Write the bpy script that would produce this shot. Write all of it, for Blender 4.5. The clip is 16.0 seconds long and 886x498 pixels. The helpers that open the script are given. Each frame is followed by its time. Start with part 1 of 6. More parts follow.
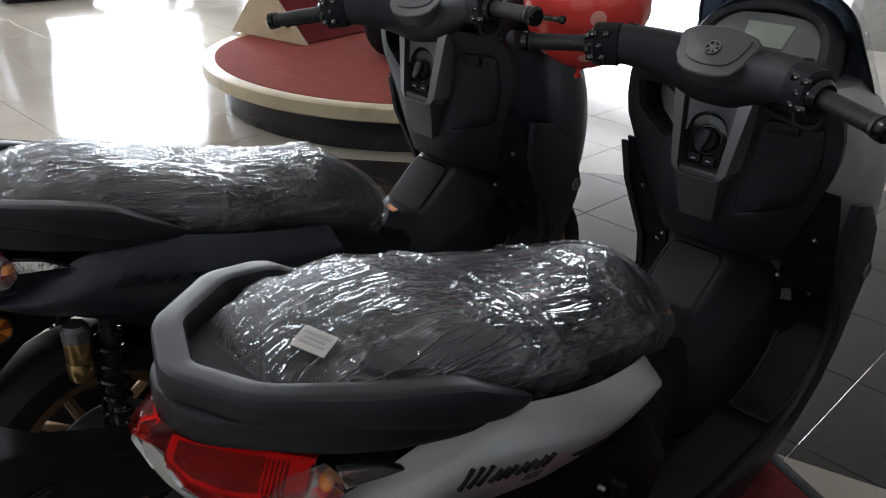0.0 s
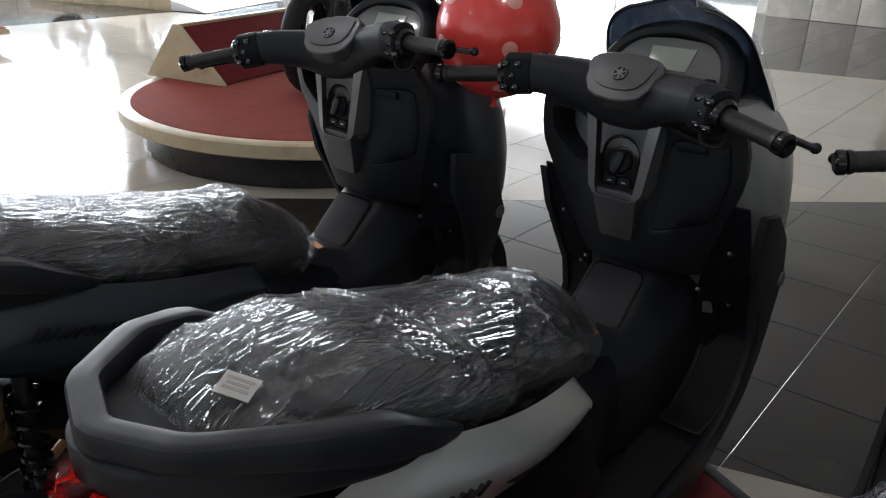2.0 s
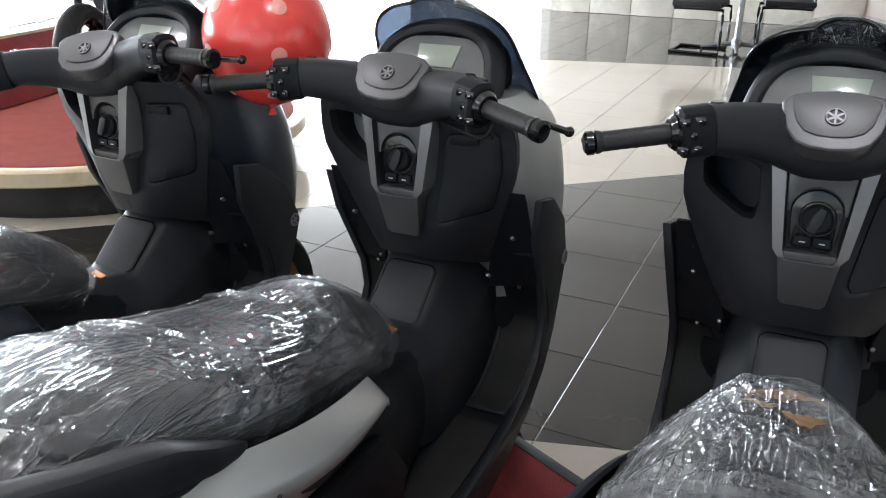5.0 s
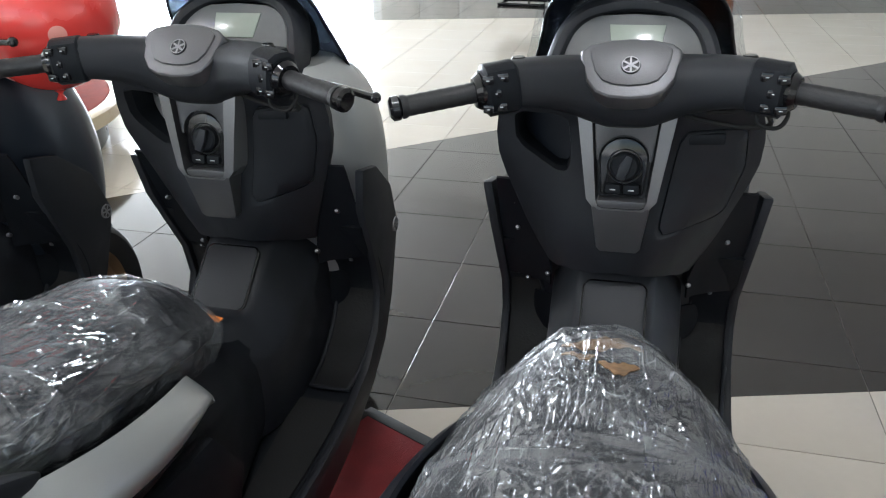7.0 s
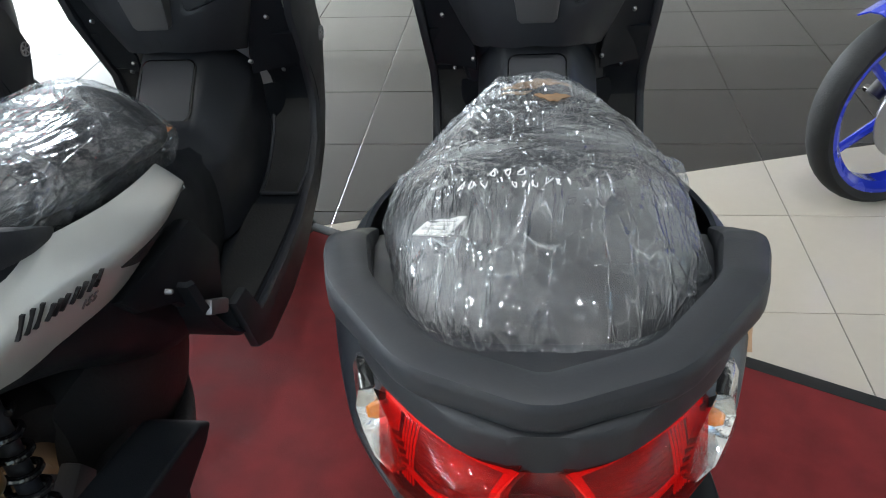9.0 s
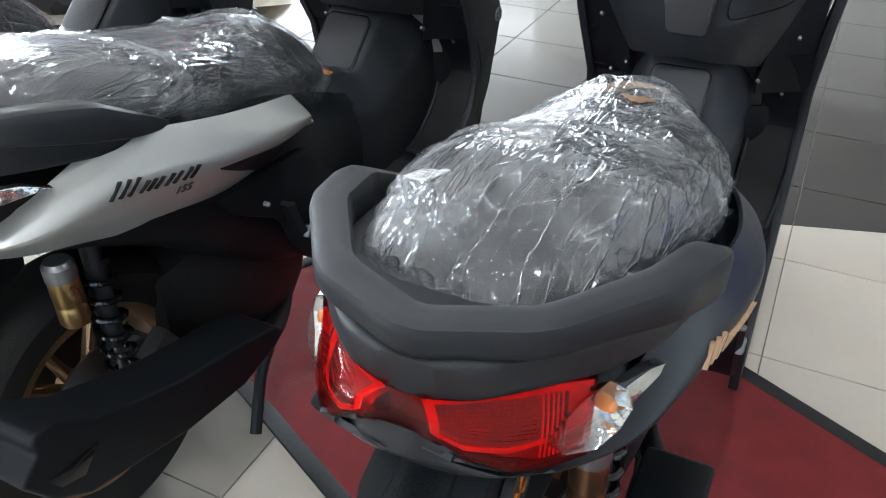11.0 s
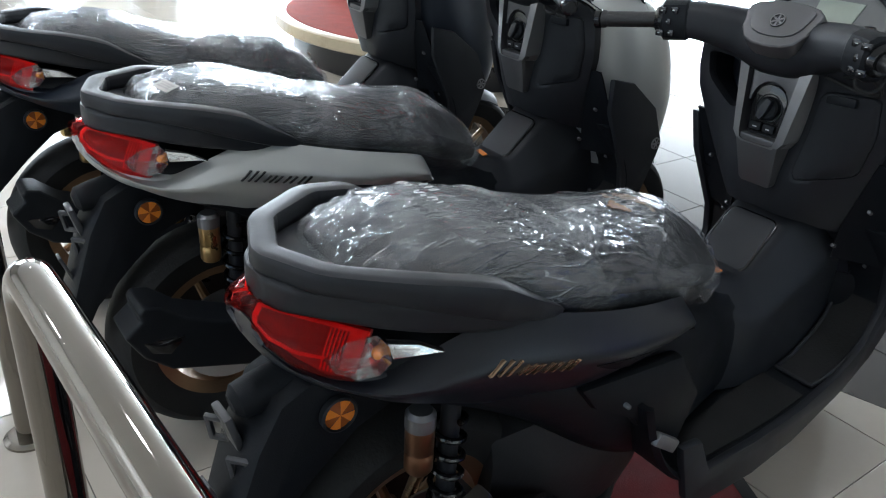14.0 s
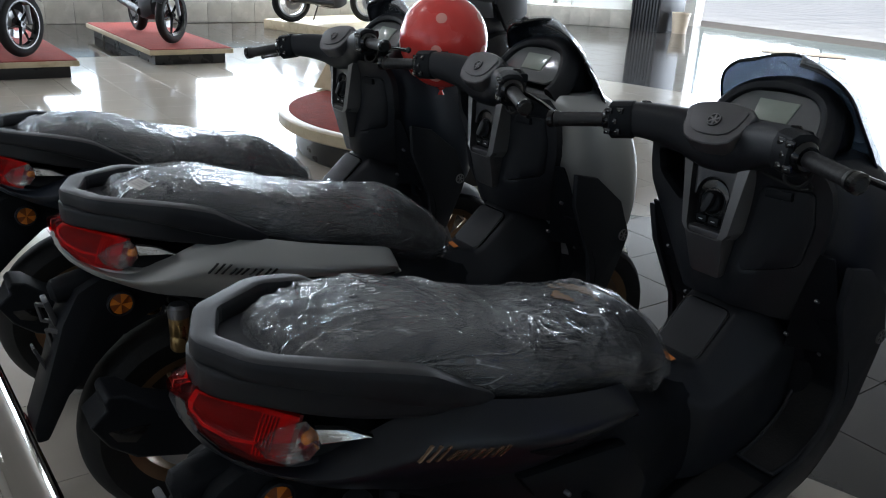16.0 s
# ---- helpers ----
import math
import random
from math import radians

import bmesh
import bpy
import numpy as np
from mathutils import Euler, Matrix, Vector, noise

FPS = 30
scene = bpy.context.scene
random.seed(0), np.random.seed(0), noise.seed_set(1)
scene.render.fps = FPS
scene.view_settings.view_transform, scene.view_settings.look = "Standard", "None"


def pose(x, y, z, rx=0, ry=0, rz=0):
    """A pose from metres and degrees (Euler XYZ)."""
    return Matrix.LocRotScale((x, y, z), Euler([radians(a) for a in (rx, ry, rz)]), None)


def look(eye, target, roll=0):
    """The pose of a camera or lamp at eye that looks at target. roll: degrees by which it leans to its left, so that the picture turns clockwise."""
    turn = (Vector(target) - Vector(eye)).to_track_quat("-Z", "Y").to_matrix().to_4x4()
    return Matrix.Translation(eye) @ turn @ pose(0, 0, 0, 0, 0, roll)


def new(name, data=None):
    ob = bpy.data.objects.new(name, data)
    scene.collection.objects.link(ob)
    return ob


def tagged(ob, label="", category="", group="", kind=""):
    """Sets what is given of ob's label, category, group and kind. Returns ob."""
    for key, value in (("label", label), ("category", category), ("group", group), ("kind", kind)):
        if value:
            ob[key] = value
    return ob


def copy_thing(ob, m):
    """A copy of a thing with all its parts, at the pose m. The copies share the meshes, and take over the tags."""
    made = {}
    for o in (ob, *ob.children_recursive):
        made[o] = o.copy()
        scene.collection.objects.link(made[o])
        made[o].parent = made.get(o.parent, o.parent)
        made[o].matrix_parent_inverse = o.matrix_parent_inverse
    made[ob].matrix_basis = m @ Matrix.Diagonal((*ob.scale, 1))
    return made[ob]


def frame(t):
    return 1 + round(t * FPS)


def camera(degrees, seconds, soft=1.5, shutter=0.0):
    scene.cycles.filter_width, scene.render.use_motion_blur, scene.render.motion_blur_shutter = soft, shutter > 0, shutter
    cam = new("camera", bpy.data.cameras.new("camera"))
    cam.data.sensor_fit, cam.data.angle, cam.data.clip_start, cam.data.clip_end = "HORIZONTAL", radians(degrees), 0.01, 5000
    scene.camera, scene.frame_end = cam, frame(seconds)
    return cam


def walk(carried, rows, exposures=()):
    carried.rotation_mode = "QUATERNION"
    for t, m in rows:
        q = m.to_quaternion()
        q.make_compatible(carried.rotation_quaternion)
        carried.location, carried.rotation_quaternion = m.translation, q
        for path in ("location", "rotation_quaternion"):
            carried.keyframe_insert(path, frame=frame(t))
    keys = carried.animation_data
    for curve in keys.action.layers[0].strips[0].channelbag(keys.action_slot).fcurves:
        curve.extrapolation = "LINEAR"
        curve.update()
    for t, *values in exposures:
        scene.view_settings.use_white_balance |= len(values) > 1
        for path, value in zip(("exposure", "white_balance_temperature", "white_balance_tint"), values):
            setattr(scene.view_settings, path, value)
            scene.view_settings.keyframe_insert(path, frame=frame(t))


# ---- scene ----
cam = camera(57.5, 16.0, soft=1.1)
ROWS = [
    (0.0, -0.1139, -0.4600, 1.3015, 64.37, -2.89, 44.48),
    (0.5, -0.1071, -0.4665, 1.3074, 65.53, -2.93, 43.25),
    (1.0, -0.1051, -0.4668, 1.3078, 66.18, -2.60, 42.21),
    (1.5, -0.1062, -0.4594, 1.3049, 66.48, -2.19, 40.94),
    (2.0, -0.1038, -0.4510, 1.3025, 66.88, -1.80, 38.79),
    (2.5, -0.0989, -0.4427, 1.3012, 66.92, -1.51, 36.82),
    (3.0, -0.0891, -0.4368, 1.3008, 66.94, -1.21, 34.98),
    (3.5, -0.0742, -0.4320, 1.3033, 67.11, -1.32, 32.03),
    (4.0, -0.0642, -0.4269, 1.3047, 67.22, -1.47, 29.02),
    (4.5, -0.0568, -0.4211, 1.3054, 67.32, -1.16, 27.29),
    (5.0, -0.0442, -0.4107, 1.3017, 67.48, -0.79, 25.17),
    (5.2, -0.0363, -0.4064, 1.3025, 67.51, -0.75, 23.73),
    (7.3, 0.0036, -0.3428, 1.2974, 64.13, 0.67, 13.16),
    (7.5, 0.0054, -0.3499, 1.2812, 63.52, 0.82, 12.88),
    (8.0, -0.0034, -0.4069, 1.2685, 61.42, 1.81, 10.64),
    (8.5, -0.0231, -0.4811, 1.2497, 59.16, 2.80, 7.25),
    (9.0, -0.0263, -0.5354, 1.2230, 55.28, 2.74, 5.28),
    (9.2, -0.0211, -0.5483, 1.2165, 54.19, 2.34, 5.38),
    (11.3, 0.2640, -0.5559, 1.2145, 56.33, -0.76, 31.02),
    (11.5, 0.2973, -0.5378, 1.2195, 56.68, -1.50, 34.57),
    (12.0, 0.4285, -0.4880, 1.2265, 57.09, -4.99, 43.98),
    (12.5, 0.5479, -0.4494, 1.2365, 57.12, -5.63, 51.00),
    (13.0, 0.6272, -0.4533, 1.2463, 59.20, -5.20, 53.61),
    (13.5, 0.7376, -0.4956, 1.2684, 61.36, -3.83, 53.64),
    (14.0, 0.8223, -0.5041, 1.2929, 63.09, -3.56, 54.08),
    (14.5, 0.8759, -0.4682, 1.3100, 64.37, -3.42, 55.60),
    (15.0, 0.9064, -0.4600, 1.3143, 66.26, -3.39, 56.04),
    (15.5, 0.9200, -0.4511, 1.3193, 67.84, -3.33, 55.91),
    (16.0, 0.9288, -0.4442, 1.3223, 69.45, -2.94, 54.92),
]
EXPOSURES = [(0.0, -0.22, 6700, 13), (1.0, -0.38, 6700, 13), (2.5, -0.24, 6750, 13), (4.0, 0.6, 6750, 13), (5.0, 0.97, 6650, 12), (7.5, 1.26, 6500, 9), (8.0, 1.42, 6500, 8), (9.0, 1.50, 6500, 7),
             (11.5, 1.61, 6350, 9), (12.5, 1.58, 6250, 9), (13.5, 1.1, 6200, 8), (14.5, 0.35, 6300, 9), (15.0, -0.05, 6300, 9), (16.0, -0.6, 6300, 10)]
walk(cam, [(t, pose(x, y, z, rx, ry, rz)) for t, x, y, z, rx, ry, rz in ROWS], EXPOSURES)

# ---- light: daylight through the glazed side and the far doorway, plus added fill lamps ----
world = bpy.data.worlds.new("sky")
scene.world = world
world.use_nodes = True
wn = world.node_tree.nodes
sky = wn.new("ShaderNodeTexSky")
sky.sky_type, sky.sun_disc = "NISHITA", False
sky.sun_elevation, sky.sun_rotation = radians(52), radians(-70)
world.node_tree.links.new(sky.outputs[0], wn["Background"].inputs[0])
wn["Background"].inputs[1].default_value = 0.14

sun = new("sun", bpy.data.lights.new("sun", "SUN"))
sun.data.energy, sun.data.angle, sun.data.color = 5.0, radians(0.6), (1.0, 0.95, 0.88)
sun.matrix_world = look((-14, 8, 16), (-3, 4, 0))


WINDOWS = ((-2.2, 0.4, 200), (1.1, 2.5, 220), (3.9, 6.4, 620), (7.0, 9.8, 560), (10.4, 11.6, 120))    # along the glazed side: from, to, watts


def area_light(name, eye, target, w, h, power, colour=(0.82, 0.90, 1.0)):
    ob = new(name, bpy.data.lights.new(name, "AREA"))
    ob.data.shape, ob.data.size, ob.data.size_y, ob.data.energy, ob.data.color = "RECTANGLE", w, h, power, colour
    ob.matrix_world = look(eye, target)
    return ob


for y0, y1, power in WINDOWS:
    area_light("window_lamp", (-12.3, (y0 + y1) / 2, 2.0), (-6, (y0 + y1) / 2, 2.0), y1 - y0, 2.3, power)
area_light("daylight_doorway", (-9.1, 14.5, 1.55), (-9.1, 8, 1.55), 2.7, 2.7, 720)
area_light("daylight_doorway", (-6.1, 14.5, 1.55), (-6.1, 8, 1.55), 3.2, 2.7, 130)
# Only the light at (0.1, -0.1) is inferred; the other five are added fill.
CEILING_LIGHTS = [(x, y) for x in (-6.2, -3.05, 0.1) for y in (-3.3, -0.1)]
# Weak fill from the east, through a window added for it.
area_light("window_lamp", (8.3, 2.2, 1.75), (0, 2.2, 1.0), 5.4, 2.3, 9)
for lx, ly in CEILING_LIGHTS:
    lamp = new("downlight_glow", bpy.data.lights.new("downlight_glow", "AREA"))
    lamp.data.shape, lamp.data.size, lamp.data.energy, lamp.data.color = "DISK", 0.28, 13, (0.90, 0.93, 1.0)
    lamp.location = (lx, ly, 3.565)
# Added fill lamp behind the camera; no source is known there.
area_light("south_fill_lamp", (-3.4, -5.85, 1.75), (-3.4, 0, 1.2), 5.4, 2.6, 30)


# ---- materials ----
def material(name, colour, rough=0.5, metal=0.0, var=0.12, scale=6.0, fine=90.0, bump=0.05, coat=0.0, spec=0.5, rough_var=0.1, random_piece=0.0, dirt=None):
    """Base colour with broad and fine variation, uneven gloss and a fine relief."""
    m = bpy.data.materials.new(name)
    m.use_nodes = True
    n, l = m.node_tree.nodes, m.node_tree.links
    p = n["Principled BSDF"]
    tc = n.new("ShaderNodeTexCoord")
    big, small = n.new("ShaderNodeTexNoise"), n.new("ShaderNodeTexNoise")
    big.inputs["Scale"].default_value, small.inputs["Scale"].default_value = scale, fine
    big.inputs["Detail"].default_value = 5
    for q in (big, small):
        l.new(tc.outputs["Object"], q.inputs["Vector"])
    add = n.new("ShaderNodeMath")
    add.operation = "MULTIPLY_ADD"
    l.new(small.outputs[0], add.inputs[0])
    add.inputs[1].default_value = 0.4
    l.new(big.outputs[0], add.inputs[2])
    ramp = n.new("ShaderNodeMapRange")
    ramp.inputs[1].default_value, ramp.inputs[2].default_value = 0.3, 1.1
    ramp.inputs[3].default_value, ramp.inputs[4].default_value = 1 - var, 1 + var
    l.new(add.outputs[0], ramp.inputs[0])
    value = ramp.outputs[0]
    if random_piece:
        info, rr = n.new("ShaderNodeObjectInfo"), n.new("ShaderNodeMapRange")
        rr.inputs[3].default_value, rr.inputs[4].default_value = 1 - random_piece, 1 + random_piece
        l.new(info.outputs["Random"], rr.inputs[0])
        mul = n.new("ShaderNodeMath")
        mul.operation = "MULTIPLY"
        l.new(value, mul.inputs[0]), l.new(rr.outputs[0], mul.inputs[1])
        value = mul.outputs[0]
    scl = n.new("ShaderNodeVectorMath")
    scl.operation = "SCALE"
    scl.inputs[0].default_value = colour[:3]
    l.new(value, scl.inputs["Scale"])
    col = scl.outputs[0]
    if dirt:
        mx, st = n.new("ShaderNodeMix"), n.new("ShaderNodeTexNoise")
        mx.data_type = "RGBA"
        st.inputs["Scale"].default_value, st.inputs["Detail"].default_value = dirt[1], 7
        l.new(tc.outputs["Object"], st.inputs["Vector"])
        mr = n.new("ShaderNodeMapRange")
        mr.inputs[1].default_value, mr.inputs[2].default_value, mr.inputs[4].default_value = 0.52, 0.72, dirt[2]
        l.new(st.outputs[0], mr.inputs[0]), l.new(mr.outputs[0], mx.inputs[0])
        l.new(col, mx.inputs[6])
        mx.inputs[7].default_value = (*dirt[0], 1)
        col = mx.outputs[2]
    l.new(col, p.inputs["Base Color"])
    rm = n.new("ShaderNodeMapRange")
    rm.inputs[1].default_value, rm.inputs[2].default_value = 0.3, 0.7
    rm.inputs[3].default_value, rm.inputs[4].default_value = max(rough * (1 - rough_var * 2), 0.01), min(rough * (1 + rough_var * 2), 1)
    l.new(big.outputs[0], rm.inputs[0]), l.new(rm.outputs[0], p.inputs["Roughness"])
    p.inputs["Metallic"].default_value, p.inputs["Coat Weight"].default_value = metal, coat
    p.inputs["Coat Roughness"].default_value = 0.06
    p.inputs["Specular IOR Level"].default_value = spec
    if bump:
        b = n.new("ShaderNodeBump")
        b.inputs["Strength"].default_value, b.inputs["Distance"].default_value = bump, 0.002
        l.new(small.outputs[0], b.inputs["Height"]), l.new(b.outputs[0], p.inputs["Normal"])
    return m


def clear(name, colour=(1, 1, 1), rough=0.03, haze=0.12, body=(0.8, 0.8, 0.8), gloss=(0.04, 0.7)):
    """A thin clear or tinted shell: mostly see-through, with a real gloss at low angles."""
    m = bpy.data.materials.new(name)
    m.use_nodes = True
    n, l = m.node_tree.nodes, m.node_tree.links
    p, out = n["Principled BSDF"], n["Material Output"]
    p.inputs["Base Color"].default_value, p.inputs["Roughness"].default_value = (*body, 1), max(rough, 0.3)
    t, lw, mx, top, gl = n.new("ShaderNodeBsdfTransparent"), n.new("ShaderNodeLayerWeight"), n.new("ShaderNodeMixShader"), n.new("ShaderNodeMixShader"), n.new("ShaderNodeBsdfGlossy")
    pw, mth = n.new("ShaderNodeMath"), n.new("ShaderNodeMath")
    t.inputs[0].default_value, gl.inputs["Roughness"].default_value, mx.inputs[0].default_value = (*colour, 1), rough, haze
    pw.operation, pw.inputs[1].default_value = "POWER", 4.0
    mth.operation, mth.inputs[1].default_value, mth.inputs[2].default_value, mth.use_clamp = "MULTIPLY_ADD", gloss[1], gloss[0], True
    l.new(lw.outputs["Facing"], pw.inputs[0]), l.new(pw.outputs[0], mth.inputs[0]), l.new(mth.outputs[0], top.inputs[0])
    l.new(t.outputs[0], mx.inputs[1]), l.new(p.outputs[0], mx.inputs[2]), l.new(mx.outputs[0], top.inputs[1]), l.new(gl.outputs[0], top.inputs[2]), l.new(top.outputs[0], out.inputs[0])
    return m


def film_material(name, clearest, milkiest, gloss=0.065):
    """Creased polythene film: see-through, milky in places, with thin streaks of gloss along its folds."""
    m = bpy.data.materials.new(name)
    m.use_nodes = True
    n, l = m.node_tree.nodes, m.node_tree.links
    p, out = n["Principled BSDF"], n["Material Output"]
    p.inputs["Base Color"].default_value, p.inputs["Roughness"].default_value = (0.76, 0.79, 0.82, 1), 0.4
    tc = n.new("ShaderNodeTexCoord")
    wob, mixv = n.new("ShaderNodeTexNoise"), n.new("ShaderNodeVectorMath")
    wob.inputs["Scale"].default_value = 5.0
    mixv.operation, mixv.inputs[1].default_value = "MULTIPLY_ADD", (0.014, 0.014, 0.014)
    l.new(tc.outputs["Object"], wob.inputs["Vector"]), l.new(wob.outputs["Color"], mixv.inputs[0]), l.new(tc.outputs["Object"], mixv.inputs[2])
    prev, creases = None, []
    # E: thin crease lines; F: flat facets between the creases
    for kind, sc, width, s, d, rot, squash in (("F", 17.0, 1.0, 0.4, 0.010, 0.9, 0.40), ("F", 44.0, 1.0, 0.33, 0.006, -0.5, 0.32), ("E", 16.0, 0.030, 0.8, 0.0021, 0.75, 0.10),
                                               ("E", 30.0, 0.035, 0.9, 0.0018, -0.6, 0.08), ("E", 52.0, 0.05, 0.8, 0.0012, 1.15, 0.10), ("E", 80.0, 0.07, 0.6, 0.0007, 0.25, 0.14)):
        mp, b, mr, t = n.new("ShaderNodeMapping"), n.new("ShaderNodeBump"), n.new("ShaderNodeMapRange"), n.new("ShaderNodeTexVoronoi")
        mp.inputs["Scale"].default_value, mp.inputs["Rotation"].default_value = (1.0, squash, 0.6), (0, 0, rot)
        l.new(mixv.outputs[0], mp.inputs[0])
        if kind == "E":
            t.feature = "DISTANCE_TO_EDGE"
            mr.inputs[1].default_value, mr.inputs[2].default_value, mr.inputs[3].default_value, mr.inputs[4].default_value = 0.0, width, 1.0, 0.0
            creases.append(mr)
        else:
            t.feature, t.distance = "F1", "MANHATTAN"
        t.inputs["Scale"].default_value = sc
        l.new(mp.outputs[0], t.inputs["Vector"]), l.new(t.outputs[0], mr.inputs[0]), l.new(mr.outputs[0], b.inputs["Height"])
        b.inputs["Strength"].default_value, b.inputs["Distance"].default_value = s, d
        if prev:
            l.new(prev.outputs[0], b.inputs["Normal"])
        prev = b
    l.new(prev.outputs[0], p.inputs["Normal"])
    # milkier where it hangs free of the seat
    hz, hr = n.new("ShaderNodeTexNoise"), n.new("ShaderNodeMapRange")
    hz.inputs["Scale"].default_value, hz.inputs["Detail"].default_value = 9.0, 4
    hr.inputs[1].default_value, hr.inputs[2].default_value, hr.inputs[3].default_value, hr.inputs[4].default_value = 0.35, 0.65, clearest, milkiest
    l.new(tc.outputs["Object"], hz.inputs["Vector"]), l.new(hz.outputs[0], hr.inputs[0])
    # the creases are whitened, here more, there less: scatter, and glints painted in
    part_noise, part_range = n.new("ShaderNodeTexNoise"), n.new("ShaderNodeMapRange")
    part_noise.inputs["Scale"].default_value = 16.0
    part_range.inputs[1].default_value, part_range.inputs[2].default_value, part_range.inputs[4].default_value = 0.45, 0.62, 0.26
    l.new(tc.outputs["Object"], part_noise.inputs["Vector"]), l.new(part_noise.outputs[0], part_range.inputs[0])
    haze = hr.outputs[0]
    for mr in creases:
        white, thin = n.new("ShaderNodeMath"), n.new("ShaderNodeMath")
        white.operation, thin.operation, thin.inputs[1].default_value = "MULTIPLY_ADD", "POWER", 3.0
        l.new(mr.outputs[0], thin.inputs[0]), l.new(thin.outputs[0], white.inputs[0]), l.new(part_range.outputs[0], white.inputs[1]), l.new(haze, white.inputs[2])
        haze = white.outputs[0]
    t, body, top, gl = n.new("ShaderNodeBsdfTransparent"), n.new("ShaderNodeMixShader"), n.new("ShaderNodeMixShader"), n.new("ShaderNodeBsdfGlossy")
    t.inputs[0].default_value, gl.inputs["Roughness"].default_value = (0.93, 0.95, 0.97, 1), 0.11
    l.new(prev.outputs[0], gl.inputs["Normal"])
    l.new(haze, body.inputs[0]), l.new(t.outputs[0], body.inputs[1]), l.new(p.outputs[0], body.inputs[2])
    # gloss of both faces of the film
    lw, pw, mth = n.new("ShaderNodeLayerWeight"), n.new("ShaderNodeMath"), n.new("ShaderNodeMath")
    pw.operation, pw.inputs[1].default_value = "POWER", 4.0
    mth.operation, mth.inputs[1].default_value, mth.inputs[2].default_value, mth.use_clamp = "MULTIPLY_ADD", 0.6, gloss, True
    l.new(prev.outputs[0], lw.inputs["Normal"]), l.new(lw.outputs["Facing"], pw.inputs[0]), l.new(pw.outputs[0], mth.inputs[0]), l.new(mth.outputs[0], top.inputs[0])
    l.new(body.outputs[0], top.inputs[1]), l.new(gl.outputs[0], top.inputs[2]), l.new(top.outputs[0], out.inputs[0])
    return m


